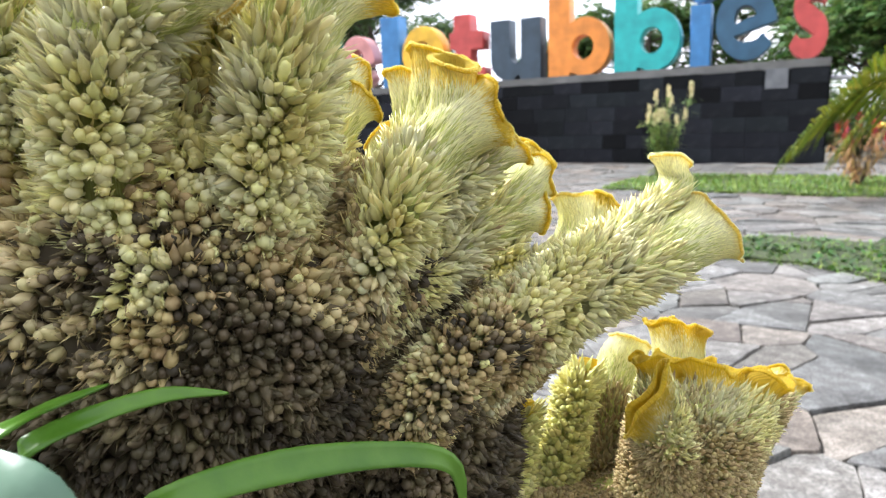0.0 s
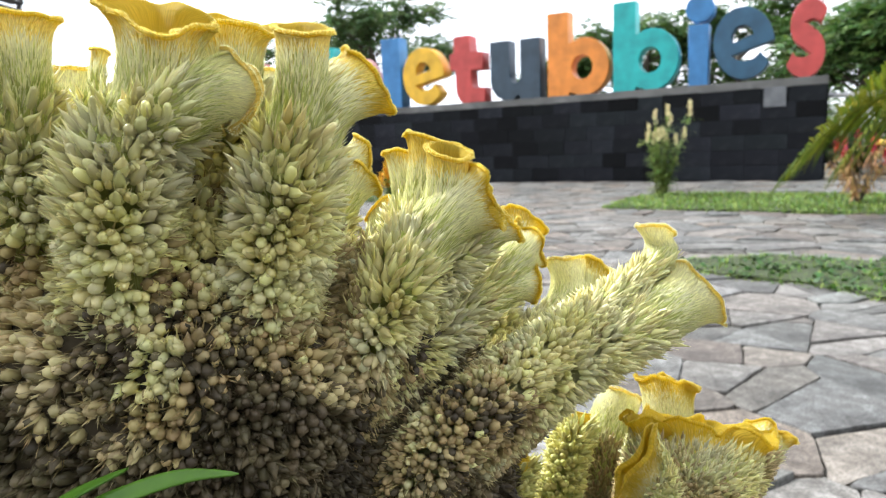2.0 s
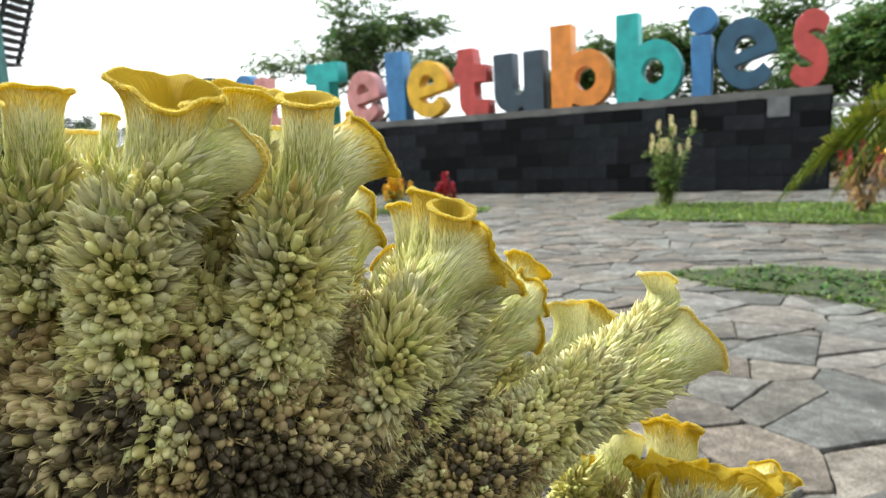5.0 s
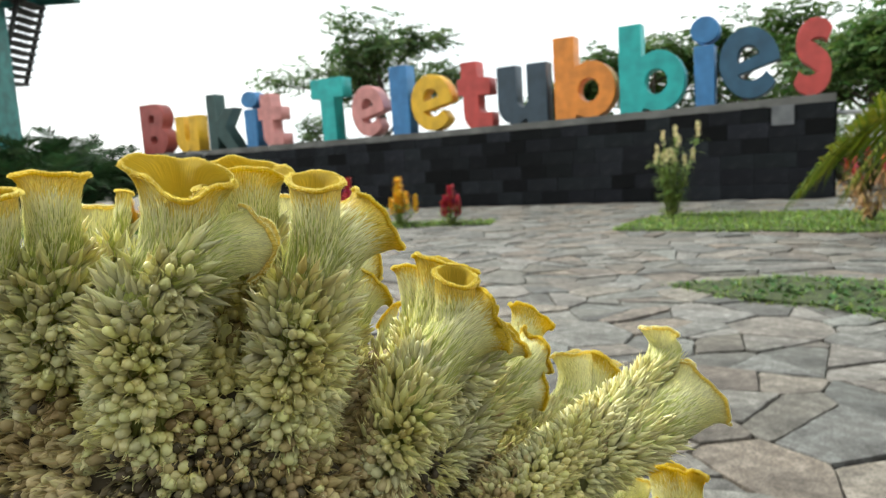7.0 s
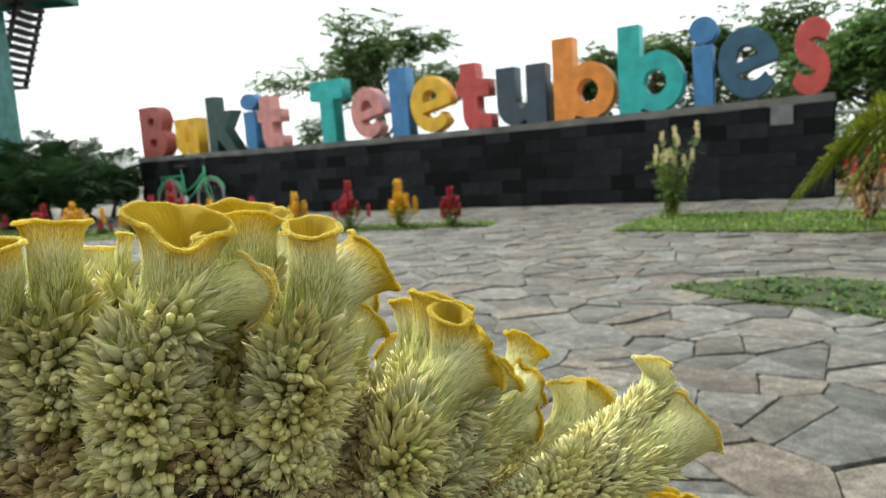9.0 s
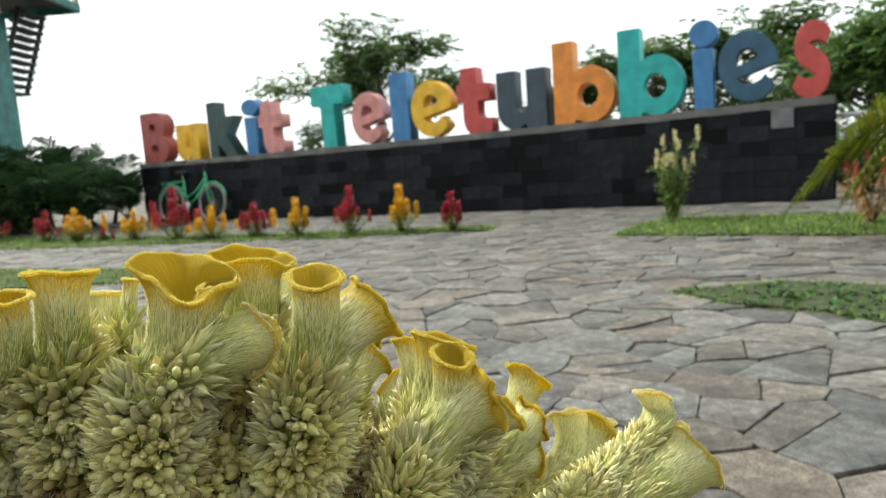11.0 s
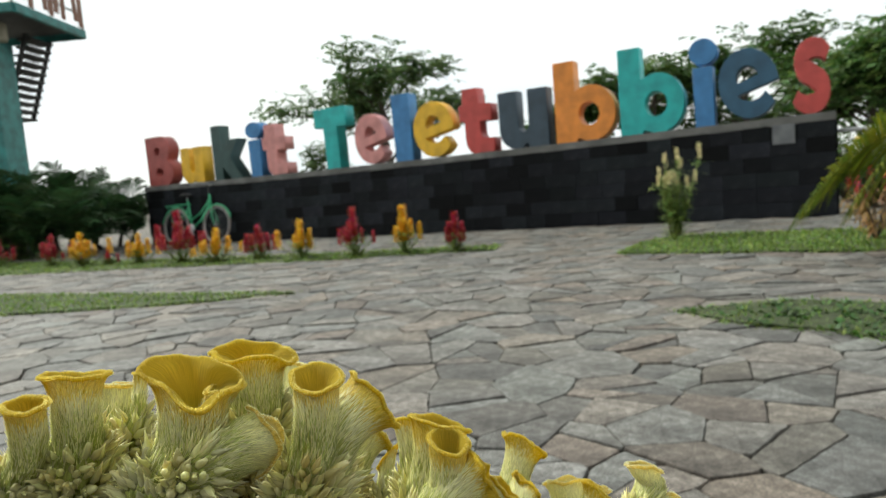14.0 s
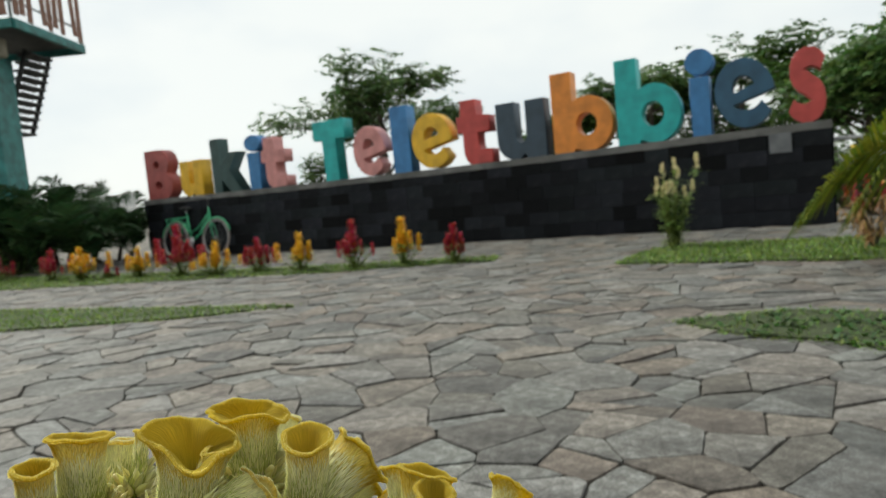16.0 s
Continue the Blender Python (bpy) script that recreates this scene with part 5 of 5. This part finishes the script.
def bicycle():
    m = WALL_M @ Matrix.Translation((-10.62, -0.22, 0.0)) @ Matrix.Rotation(radians(-8), 4, "X") @ Matrix.Scale(1.06, 4)
    ob = thing("bicycle", m, "old mint green step-through bicycle leaning on the wall", "bicycle")

    def wheel(name, x, r):
        n = 36
        pts = [(x + r * math.cos(6.2832 * i / n), 0, r + r * 0 + r * math.sin(6.2832 * i / n) + 0.0) for i in range(n + 1)]
        v, f = tube_data(pts, [0.017] * (n + 1), 8, False)
        w_ = put(name, mesh_of(name, v, f, M_TYRE), ob, label="pale grey tyre")
        pts = [(x + (r - 0.028) * math.cos(6.2832 * i / n), 0, r + (r - 0.028) * math.sin(6.2832 * i / n)) for i in range(n + 1)]
        v, f = tube_data(pts, [0.010] * (n + 1), 6, False)
        put("rim", mesh_of("rim", v, f, M_RIM), w_)
        sp = Soup()
        for i in range(28):
            a = 6.2832 * i / 28
            sp.add(*tube_data([(x, 0.02 * (-1) ** i, r), (x + (r - 0.03) * math.cos(a), 0, r + (r - 0.03) * math.sin(a))], [0.0016, 0.0016], 4, False))
        put("spokes", sp.mesh("spokes", M_RIM), w_, kind="stuff")
        v, f = tube_data([(x, -0.05, r), (x, 0.05, r)], [0.02, 0.02], 10)
        put("hub", mesh_of("hub", v, f, M_RIM), w_)
        # mudguard
        fp = [(x + (r + 0.03) * math.cos(radians(a)), 0, r + (r + 0.03) * math.sin(radians(a))) for a in range(20, 171, 10)]
        v, f = tube_data(fp, [0.016] * len(fp), 6)
        put("mudguard", mesh_of("mudguard", v, f, M_BIKE), ob)

    R = 0.33
    wheel("rear_wheel", -0.52, R)
    wheel("front_wheel", 0.54, R)
    for nm, pts, r in [
        ("seat_tube", [(-0.08, 0, 0.28), (-0.22, 0, 0.80)], 0.016),
        ("down_tube", [(-0.08, 0, 0.28), (0.12, 0, 0.42), (0.38, 0, 0.72)], 0.017),
        ("top_tube", [(-0.12, 0, 0.44), (0.12, 0, 0.55), (0.37, 0, 0.80)], 0.014),
        ("head_tube", [(0.39, 0, 0.68), (0.35, 0, 0.88)], 0.02),
        ("fork", [(0.39, 0, 0.68), (0.47, 0.05, 0.5), (0.54, 0.05, R)], 0.012),
        ("fork", [(0.39, 0, 0.68), (0.47, -0.05, 0.5), (0.54, -0.05, R)], 0.012),
        ("chain_stay", [(-0.08, 0.03, 0.28), (-0.52, 0.05, R)], 0.010),
        ("chain_stay", [(-0.08, -0.03, 0.28), (-0.52, -0.05, R)], 0.010),
        ("seat_stay", [(-0.18, 0.02, 0.66), (-0.52, 0.05, R)], 0.009),
        ("seat_stay", [(-0.18, -0.02, 0.66), (-0.52, -0.05, R)], 0.009),
        ("rack_rail", [(-0.2, 0.05, 0.74), (-0.75, 0.05, 0.72)], 0.008),
        ("rack_rail", [(-0.2, -0.05, 0.74), (-0.75, -0.05, 0.72)], 0.008),
        ("rack_strut", [(-0.72, 0.05, 0.72), (-0.52, 0.05, R)], 0.006),
        ("rack_strut", [(-0.72, -0.05, 0.72), (-0.52, -0.05, R)], 0.006),
    ]:
        tube(nm, pts, r, M_BIKE, ob)
    for nm, pts, r, mt in [
        ("stem", [(0.355, 0, 0.86), (0.33, 0, 1.02), (0.40, 0, 1.05)], 0.012, M_RIM),
        ("handlebar", [(0.16, -0.28, 1.04), (0.30, -0.26, 1.06), (0.41, -0.1, 1.06), (0.41, 0.1, 1.06), (0.30, 0.26, 1.06), (0.16, 0.28, 1.04)], 0.011, M_RIM),
        ("seat_post", [(-0.22, 0, 0.79), (-0.24, 0, 0.88)], 0.012, M_RIM),
        ("crank", [(-0.08, -0.06, 0.28), (0.03, -0.07, 0.16)], 0.009, M_RIM),
        ("crank", [(-0.08, 0.06, 0.28), (-0.19, 0.07, 0.40)], 0.009, M_RIM),
        ("grip", [(0.10, -0.285, 1.035), (0.20, -0.275, 1.048)], 0.016, M_BLACK),
        ("grip", [(0.10, 0.285, 1.035), (0.20, 0.275, 1.048)], 0.016, M_BLACK),
    ]:
        tube(nm, pts, r, mt, ob)
    bm = bmesh.new()
    bmesh.ops.create_icosphere(bm, subdivisions=3, radius=1.0)
    for v in bm.verts:
        k = 0.55 + 0.45 * max(0.0, min(1.0, 0.5 - v.co.x))
        v.co = Vector((v.co.x * 0.14 - 0.25, v.co.y * 0.10 * k, v.co.z * 0.035 + 0.90))
    part("saddle", bm, M_BLACK, ob, "black saddle", smooth=True)
    tube("chainring", [(-0.08, -0.035, 0.28), (-0.08, -0.04, 0.28)], 0.09, M_RIM, ob, 20)
    for p in ((0.03, -0.11, 0.16), (-0.19, 0.11, 0.40)):
        bm = bmesh.new()
        box(bm, (0.09, 0.07, 0.02), p, 0.004)
        part("pedal", bm, M_BLACK, ob)


bicycle()

# ---- the lookout tower ----


def tower():
    ob = thing("lookout_tower", Matrix.Translation((-10.8, 15.0, 0)), "teal painted lookout tower with rusty railing and open stair", "tower")
    bm = bmesh.new()
    box(bm, (1.3, 0.8, 4.75), (0.2, 0, 2.37), 0.03)
    part("column", bm, M_TEALSTEEL, ob, "thick teal painted column")
    bm = bmesh.new()
    box(bm, (0.12, 0.10, 4.7), (0.05, -0.45, 2.35), 0.01)
    part("pilaster", bm, M_TEALSTEEL, ob)
    bm = bmesh.new()
    box(bm, (1.7, 0.5, 0.40), (0.40, -0.56, 4.82), 0.03)
    part("beam", bm, M_BEIGE, ob, "beige concrete beam")
    bm = bmesh.new()
    box(bm, (1.2, 0.3, 0.5), (-0.55, -0.5, 2.45), 0.03)
    part("lower_beam", bm, M_BEIGE, ob, "beige concrete beam")
    bm = bmesh.new()
    box(bm, (4.1, 2.5, 0.05), (-0.15, 0.2, 5.19), 0.01)
    part("platform", bm, M_DARKSTEEL, ob, "dark platform deck")
    for y in (-1.12, 1.52):
        bm = bmesh.new()
        box(bm, (4.2, 0.09, 0.2), (-0.15, y, 5.12), 0.01)
        part("edge_girder", bm, M_TEALSTEEL, ob)
    bm = bmesh.new()
    box(bm, (0.09, 2.6, 0.2), (1.95, 0.2, 5.12), 0.01)
    part("edge_girder", bm, M_TEALSTEEL, ob)
    for x in (-1.5, -0.1, 1.0, 1.92):
        tube("rail_post", [(x, -1.1, 5.2), (x, -1.1, 6.6)], 0.035, M_PIPE, ob)
    tube("rail_post", [(1.92, 1.5, 5.2), (1.92, 1.5, 6.6)], 0.035, M_PIPE, ob)
    for z in (5.6, 6.4):
        tube("hand_rail", [(-2.6, -1.1, z), (1.93, -1.1, z), (1.93, 1.5, z)], 0.03, M_PIPE, ob)
    tube("brace", [(-0.1, -1.1, 5.4), (1.1, -1.1, 6.5)], 0.025, M_TEALSTEEL, ob)
    bm0 = bmesh.new()
    box(bm0, (0.17, 0.02, 1.05), (0, 0, 0), 0.004)
    first = part("panel", bm0, M_RUST, ob, "rusty brown railing slat", m=Matrix.Translation((-1.4, -1.14, 5.85)))
    first.matrix_basis = Matrix.Translation((-1.4, -1.14, 5.85))
    for i in range(1, 15):
        x = -1.4 + i * 0.225
        if i in (7, 8):
            continue
        q = new("panel", first.data)
        q.parent = ob
        q.matrix_basis = Matrix.Translation((x, -1.14, 5.85 + 0.05 * math.sin(i * 2.1))) @ Matrix.Rotation(radians(4 * math.sin(i * 1.7)), 4, "Y")
    for i in range(11):
        if i in (3, 8):
            continue
        q = new("panel", first.data)
        q.parent = ob
        q.matrix_basis = Matrix.Translation((1.98, -1.0 + i * 0.235, 5.82 + 0.06 * math.sin(i * 2.3))) @ Matrix.Rotation(radians(90), 4, "Z") @ Matrix.Rotation(radians(4 * math.sin(i * 1.3)), 4, "Y")
    # open stair below the deck
    for y in (0.5, 1.4):
        tube("stringer", [(1.12, y, 5.0), (0.45, y, 3.2)], 0.06, M_DARKSTEEL, ob, 4)
    for i in range(11):
        t = i / 10
        bm = bmesh.new()
        box(bm, (0.34, 0.85, 0.05), (1.05 - 0.64 * t, 0.95, 4.9 - 1.75 * t), 0.006)
        part("tread", bm, M_DARKSTEEL, ob)


tower()

# ---- palms, trees and shrubs ----


def frond(s_leaf, s_rib, root, direction, length, droop, prng, leaflet=0.35, n=34, width=0.028, fold=0.5, roll=0):
    """An arching feather leaf with paired leaflets."""
    root, d = Vector(root), Vector(direction).normalized()
    pts = []
    for i in range(n + 1):
        t = i / n
        pts.append(root + d * length * t + Vector((0, 0, -droop * length * t * t)))
    side = d.cross(Vector((0, 0, 1)))
    if side.length < 0.1:
        side = Vector((1, 0, 0))
    side = Matrix.Rotation(radians(roll), 3, d) @ side.normalized()
    v, f = tube_data(pts[::3], [0.012 * (1 - 0.8 * i / (len(pts[::3]))) for i in range(len(pts[::3]))], 5)
    s_rib.add(v, f)
    for i in range(4, n + 1):
        t = i / n
        tang = (pts[i] - pts[i - 1]).normalized()
        nor = side.cross(tang).normalized()
        for sg in (-1, 1):
            ln = leaflet * (math.sin(math.pi * (0.12 + 0.8 * t)) * 0.9 + 0.15) * prng.uniform(0.85, 1.15)
            dd = side * sg + tang * (0.55 + 0.5 * t) + nor * fold * prng.uniform(0.2, 0.9)
            blade(s_leaf, pts[i], dd, ln, width, tang, 0.35 * prng.uniform(0.6, 1.5))


def palm(x, y, h, n_stems, fr, seed, label):
    prng = random.Random(seed)
    ob = thing("palm", Matrix.Translation((x, y, 0)), label, "palm tree")
    for st in range(n_stems):
        a = 6.283 * st / n_stems + prng.uniform(-0.4, 0.4)
        bx, by = math.cos(a) * 0.3, math.sin(a) * 0.3
        hh = h * (0.06 + 0.30 * (st % 3) / 2)
        tx, ty = bx * 1.7, by * 1.7
        tube("trunk", [(bx, by, -0.05), (bx * 1.3, by * 1.3, hh * 0.5), (tx, ty, hh)], [0.05, 0.04, 0.03], M_BARK, ob, 7)
        for k in range(fr):
            an = 6.283 * k / fr + prng.uniform(-0.3, 0.3)
            lf, rb = Soup(), Soup()
            up = prng.uniform(0.9, 3.6)
            frond(lf, rb, (tx, ty, hh - 0.05), (math.cos(an), math.sin(an), up), h * prng.uniform(0.75, 1.15), prng.uniform(0.3, 0.62), prng, leaflet=0.46, n=26, width=0.042, fold=0.5)
            fo = put("frond", lf.mesh("frond", M_PALM, False), ob)
            put("rib", rb.mesh("rib", M_PALM), fo)
    return ob


palm(-7.45, 12.3, 1.75, 5, 9, 31, "bushy dark green palm clump behind the flower bed")
palm(-8.9, 12.7, 1.85, 5, 9, 32, "dense dark palm clump beneath the tower")
palm(-7.5, 13.9, 1.95, 4, 9, 33, "arching feathery palm beside the wall's end")
palm(-10.0, 12.8, 1.83, 5, 9, 34, "dense palm clump at the edge of the garden")
palm(-9.6, 14.4, 2.00, 5, 9, 35, "dark palm behind the other palms")


def tree(x, y, h, spread, leaf_n, leaf_size, seed, label, material, low=0.3, limbs=7, squash=0.75):
    """Trunk, limbs, twigs and many small leaves in uneven sprays."""
    prng = random.Random(seed)
    ob = thing("tree", Matrix.Translation((x, y, 0)), label, "tree")
    wood, lv = Soup(), Soup()
    top = Vector((prng.uniform(-0.2, 0.2), prng.uniform(-0.2, 0.2), h * 0.7))
    trunk = Soup()
    trunk.add(*tube_data([(0, 0, -0.1), (0.03, 0.02, h * 0.25), (top.x * 0.6, top.y * 0.6, h * 0.5), top], [h * 0.03, h * 0.024, h * 0.016, h * 0.008], 9))
    put("trunk", trunk.mesh("trunk", M_BARK), ob)
    ends = []
    for i in range(limbs):
        a = 6.283 * i / limbs + prng.uniform(-0.3, 0.3)
        z0 = h * (low + (0.7 - low) * i / limbs)
        p0 = Vector((0.03, 0.02, z0))
        el = prng.uniform(0.25, 1.0)
        L = spread * prng.uniform(0.75, 1.15) * (1.1 - 0.35 * i / limbs)
        d = Vector((math.cos(a), math.sin(a), el)).normalized()
        p1 = p0 + d * L * 0.5 + Vector((0, 0, 0.04 * L))
        p2 = p0 + d * L + Vector((0, 0, 0.14 * L * prng.uniform(-0.3, 1.0)))
        wood.add(*tube_data([p0, p1, p2], [h * 0.011, h * 0.007, h * 0.003], 6))
        for k in range(6):
            t = prng.uniform(0.35, 1.0)
            q0 = p0.lerp(p1, t * 2) if t < 0.5 else p1.lerp(p2, t * 2 - 1)
            dd = (d + Vector((prng.uniform(-1, 1), prng.uniform(-1, 1), prng.uniform(-0.3, 0.9)))).normalized()
            q1 = q0 + dd * spread * prng.uniform(0.2, 0.45)
            wood.add(*tube_data([q0, q0.lerp(q1, 0.5) + Vector((0, 0, 0.03)), q1], [h * 0.004, h * 0.003, h * 0.0012], 4))
            ends.append((q0.lerp(q1, 0.5), q1))
    ends.append((top, top + Vector((0, 0, h * 0.25))))
    ends.append((top, top + Vector((0.3 * spread, 0, h * 0.2))))
    per = leaf_n // len(ends)
    for q0, q1 in ends:
        for k in range(per // 6):
            c = q0.lerp(q1, prng.uniform(0, 1.15)) + Vector((prng.gauss(0, 1), prng.gauss(0, 1), prng.gauss(0, squash))) * spread * 0.085
            a = prng.uniform(0, 6.283)
            d = Vector((math.cos(a), math.sin(a), prng.uniform(-0.5, 0.35))).normalized()
            sd = d.cross(Vector((0, 0, 1))).normalized()
            for j in range(6):
                pp = c + d * leaf_size * 0.42 * j
                sg = 1 if j % 2 else -1
                blade(lv, pp, sd * sg + d * 0.8 + Vector((0, 0, prng.uniform(-0.5, 0.4))), leaf_size * prng.uniform(0.7, 1.2), leaf_size * 0.55, d + Vector((0, 0, prng.uniform(-0.6, 0.6))), 0.25)
    put("branchwork", wood.mesh("branchwork", M_BARK), ob)
    put("crown", lv.mesh("crown", material, False), ob, label="uneven crown of small leaves", kind="stuff")
    return ob


tree(-1.72, 17.0, 4.25, 2.2, 10500, 0.14, 51, "airy tree with feathery leaves behind the letters", M_LEAF_TREE, 0.22, 9)
tree(-3.9, 20.0, 2.5, 0.9, 2500, 0.12, 57, "small airy tree behind the letters", M_LEAF_TREE, 0.25, 6)
tree(5.4, 19.0, 3.8, 2.0, 7500, 0.17, 52, "leafy tree behind the wall", M_LEAF_BROAD, 0.2, 8)
tree(7.9, 18.5, 4.4, 2.2, 8500, 0.17, 53, "spreading leafy tree behind the wall", M_LEAF_BROAD, 0.15, 8)
tree(9.3, 15.5, 3.4, 2.1, 11000, 0.17, 54, "dense broad-leaved tree beside the wall", M_LEAF_BROAD, 0.1, 9)
tree(9.2, 12.2, 3.3, 2.0, 13000, 0.16, 55, "dense dark tree at the garden's edge", M_LEAF_BROAD, 0.06, 9)
tree(12.4, 17.5, 4.6, 2.5, 11000, 0.19, 56, "tall dense tree behind the others", M_LEAF_BROAD, 0.1, 9)
tree(3.4, 19.5, 3.2, 1.3, 6000, 0.17, 58, "slender leafy tree behind the wall", M_LEAF_BROAD, 0.25, 6)


def shrub(x, y, h, r, seed, label):
    prng = random.Random(seed)
    ob = thing("shrub", Matrix.Translation((x, y, 0)), label, "shrub")
    wd, lv = Soup(), Soup()
    for i in range(14):
        a = prng.uniform(0, 6.283)
        tip = Vector((math.cos(a) * r * prng.uniform(0.2, 1), math.sin(a) * r * prng.uniform(0.2, 1), h * prng.uniform(0.5, 1)))
        wd.add(*tube_data([(0, 0, -0.02), tip * 0.5 + Vector((0, 0, 0.1)), tip], [0.02, 0.012, 0.005], 5))
        for k in range(130):
            p = tip * prng.uniform(0.25, 1.05) + Vector((prng.gauss(0, 1), prng.gauss(0, 1), prng.gauss(0, 1))) * 0.13
            an = prng.uniform(0, 6.283)
            p.z = max(p.z, 0.03)
            blade(lv, p, (math.cos(an), math.sin(an), prng.uniform(-0.3, 0.6)), prng.uniform(0.06, 0.13), 0.05, (-math.sin(an), math.cos(an), 0), 0.25)
    put("branchwork", wd.mesh("branchwork", M_BARK), ob)
    put("foliage", lv.mesh("foliage", M_LEAF_BROAD, False), ob, kind="stuff")


shrub(-8.2, 12.1, 0.7, 0.9, 65, "low dark leafy shrub among the palms")
shrub(-9.6, 12.3, 0.7, 0.9, 66, "low dark leafy shrub beneath the palms")
shrub(5.4, 8.9, 0.95, 0.7, 61, "leafy green shrub past the wall's end")
shrub(6.4, 8.4, 1.0, 0.8, 62, "leafy green shrub behind the railing")
shrub(5.9, 10.4, 1.2, 0.9, 63, "tall green shrub behind the wall's end")
shrub(7.2, 9.6, 1.3, 0.9, 64, "dense green shrub at the garden's edge")

# near palm whose fronds reach in beside the wall
prng = random.Random(77)
near_palm = thing("palm", Matrix.Translation((3.6, 4.75, 0)), "young palm with yellowing arching fronds", "palm tree")
tube("trunk", [(0, 0, -0.05), (0.02, 0, 0.45), (0, 0, 0.82)], [0.09, 0.07, 0.05], M_BARK, near_palm, 10)
for d, ln, dr, mt, nn in [
    ((-1.0, -0.10, 0.42), 1.42, 0.72, M_PALM_NEAR, 60),
    ((-1.0, 0.12, 0.62), 1.30, 0.86, M_PALM_NEAR, 56),
    ((-0.9, -0.35, 0.30), 1.25, 0.62, M_PALM_NEAR, 50),
    ((0.6, -0.5, 0.8), 1.4, 0.5, M_PALM, 36),
    ((0.9, 0.3, 0.6), 1.4, 0.5, M_PALM, 36),
    ((0.3, 0.9, 0.7), 1.3, 0.5, M_PALM, 36),
]:
    lf, rb = Soup(), Soup()
    frond(lf, rb, (0, 0, 0.78), d, ln, dr, prng, 0.34, nn, 0.024, 0.1, 62 if mt is M_PALM_NEAR else 0)
    fo = put("frond", lf.mesh("frond", mt, False), near_palm, label="yellow-green frond" if mt is M_PALM_NEAR else "")
    put("rib", rb.mesh("rib", M_PALM_NEAR), fo)

# ---- railing past the wall ----
rail = thing("railing", Matrix.Translation((5.2, 8.0, 0)), "garden railing of grey and yellow pipes on green posts", "railing")
tube("rail_pipe", [(-0.78, 0.05, 0.97), (1.8, -0.15, 0.97)], 0.028, M_PIPE, rail, 10, "grey galvanised pipe")
tube("rail_pipe", [(-0.82, -0.5, 0.84), (1.6, -0.8, 0.84)], 0.03, M_YPIPE, rail, 10, "yellow painted pipe")
tube("rail_pipe", [(-0.5, -0.5, 0.42), (1.6, -0.8, 0.42)], 0.03, M_YPIPE, rail, 10, "yellow painted pipe")
for x, y in ((-0.15, -0.56), (0.7, -0.68), (1.55, -0.78)):
    tube("post", [(x, y, -0.03), (x, y, 1.1)], 0.045, M_GPOST, rail, 10, "green painted post")
for x, y in ((0.3, -0.03), (1.5, -0.12)):
    tube("post", [(x, y, -0.03), (x, y, 0.97)], 0.03, M_PIPE, rail, 10)

# ---- pieces: wall tiles and flagstones ----


def tiles():
    trng = random.Random(12)
    h = 0.1835
    cache = {}
    for row in range(6):
        x = -0.004
        while x > -WALL_LEN + 0.02:
            w = trng.choice([0.30, 0.38, 0.38, 0.46])
            w = min(w, WALL_LEN + x)
            if w < 0.08:
                break
            key = (round(w, 2), trng.randint(0, 2))
            if key not in cache:
                bm = bmesh.new()
                box(bm, (w - 0.0025, 0.03, h - 0.0025), (0, 0, 0), 0.0025)
                me = bpy.data.meshes.new("tile")
                bm.to_mesh(me)
                bm.free()
                me.materials.append(M_TILE)
                cache[key] = me
            ob = new("tile", cache[key])
            ob.parent = wall
            ob.matrix_basis = Matrix.Translation((x - w / 2, 0.001 - trng.uniform(0, 0.010), h * (row + 0.5)))
            x -= w
    for k in range(2):
        for row in range(6):
            bm = bmesh.new()
            box(bm, (0.03, 0.26, h - 0.0025), (0, 0, 0), 0.0025)
            me = bpy.data.meshes.new("tile")
            bm.to_mesh(me)
            bm.free()
            me.materials.append(M_TILE)
            for sx in (0.004, -WALL_LEN - 0.004):
                ob = new("tile", me)
                ob.parent = wall
                ob.matrix_basis = Matrix.Translation((sx, 0.15 + 0.268 * k, h * (row + 0.5)))


tiles()

cells = stones()
cells.sort(key=lambda c: (c[0][0] - 0.6) ** 2 * 0.6 + (c[0][1] - 1.6) ** 2)
pavement = thing("pavement", Matrix.Identity(4), "crazy paving of grey flagstones with dark joints", "pavement", kind="structure")
srng = random.Random(99)
far = Soup()
for i, (p, poly, rnd) in enumerate(cells):
    if i < 290:
        one = Soup()
        stone_mesh(one, p, poly, srng, True)
        put("flagstone", one.mesh("flagstone", M_STONE, False), pavement, Matrix.Translation((p[0], p[1], 0)))
    else:
        stone_mesh(far, p, poly, srng, False)
put("flagstones_far", far.mesh("flagstones_far", M_STONE_FAR, False), pavement, kind="stuff")
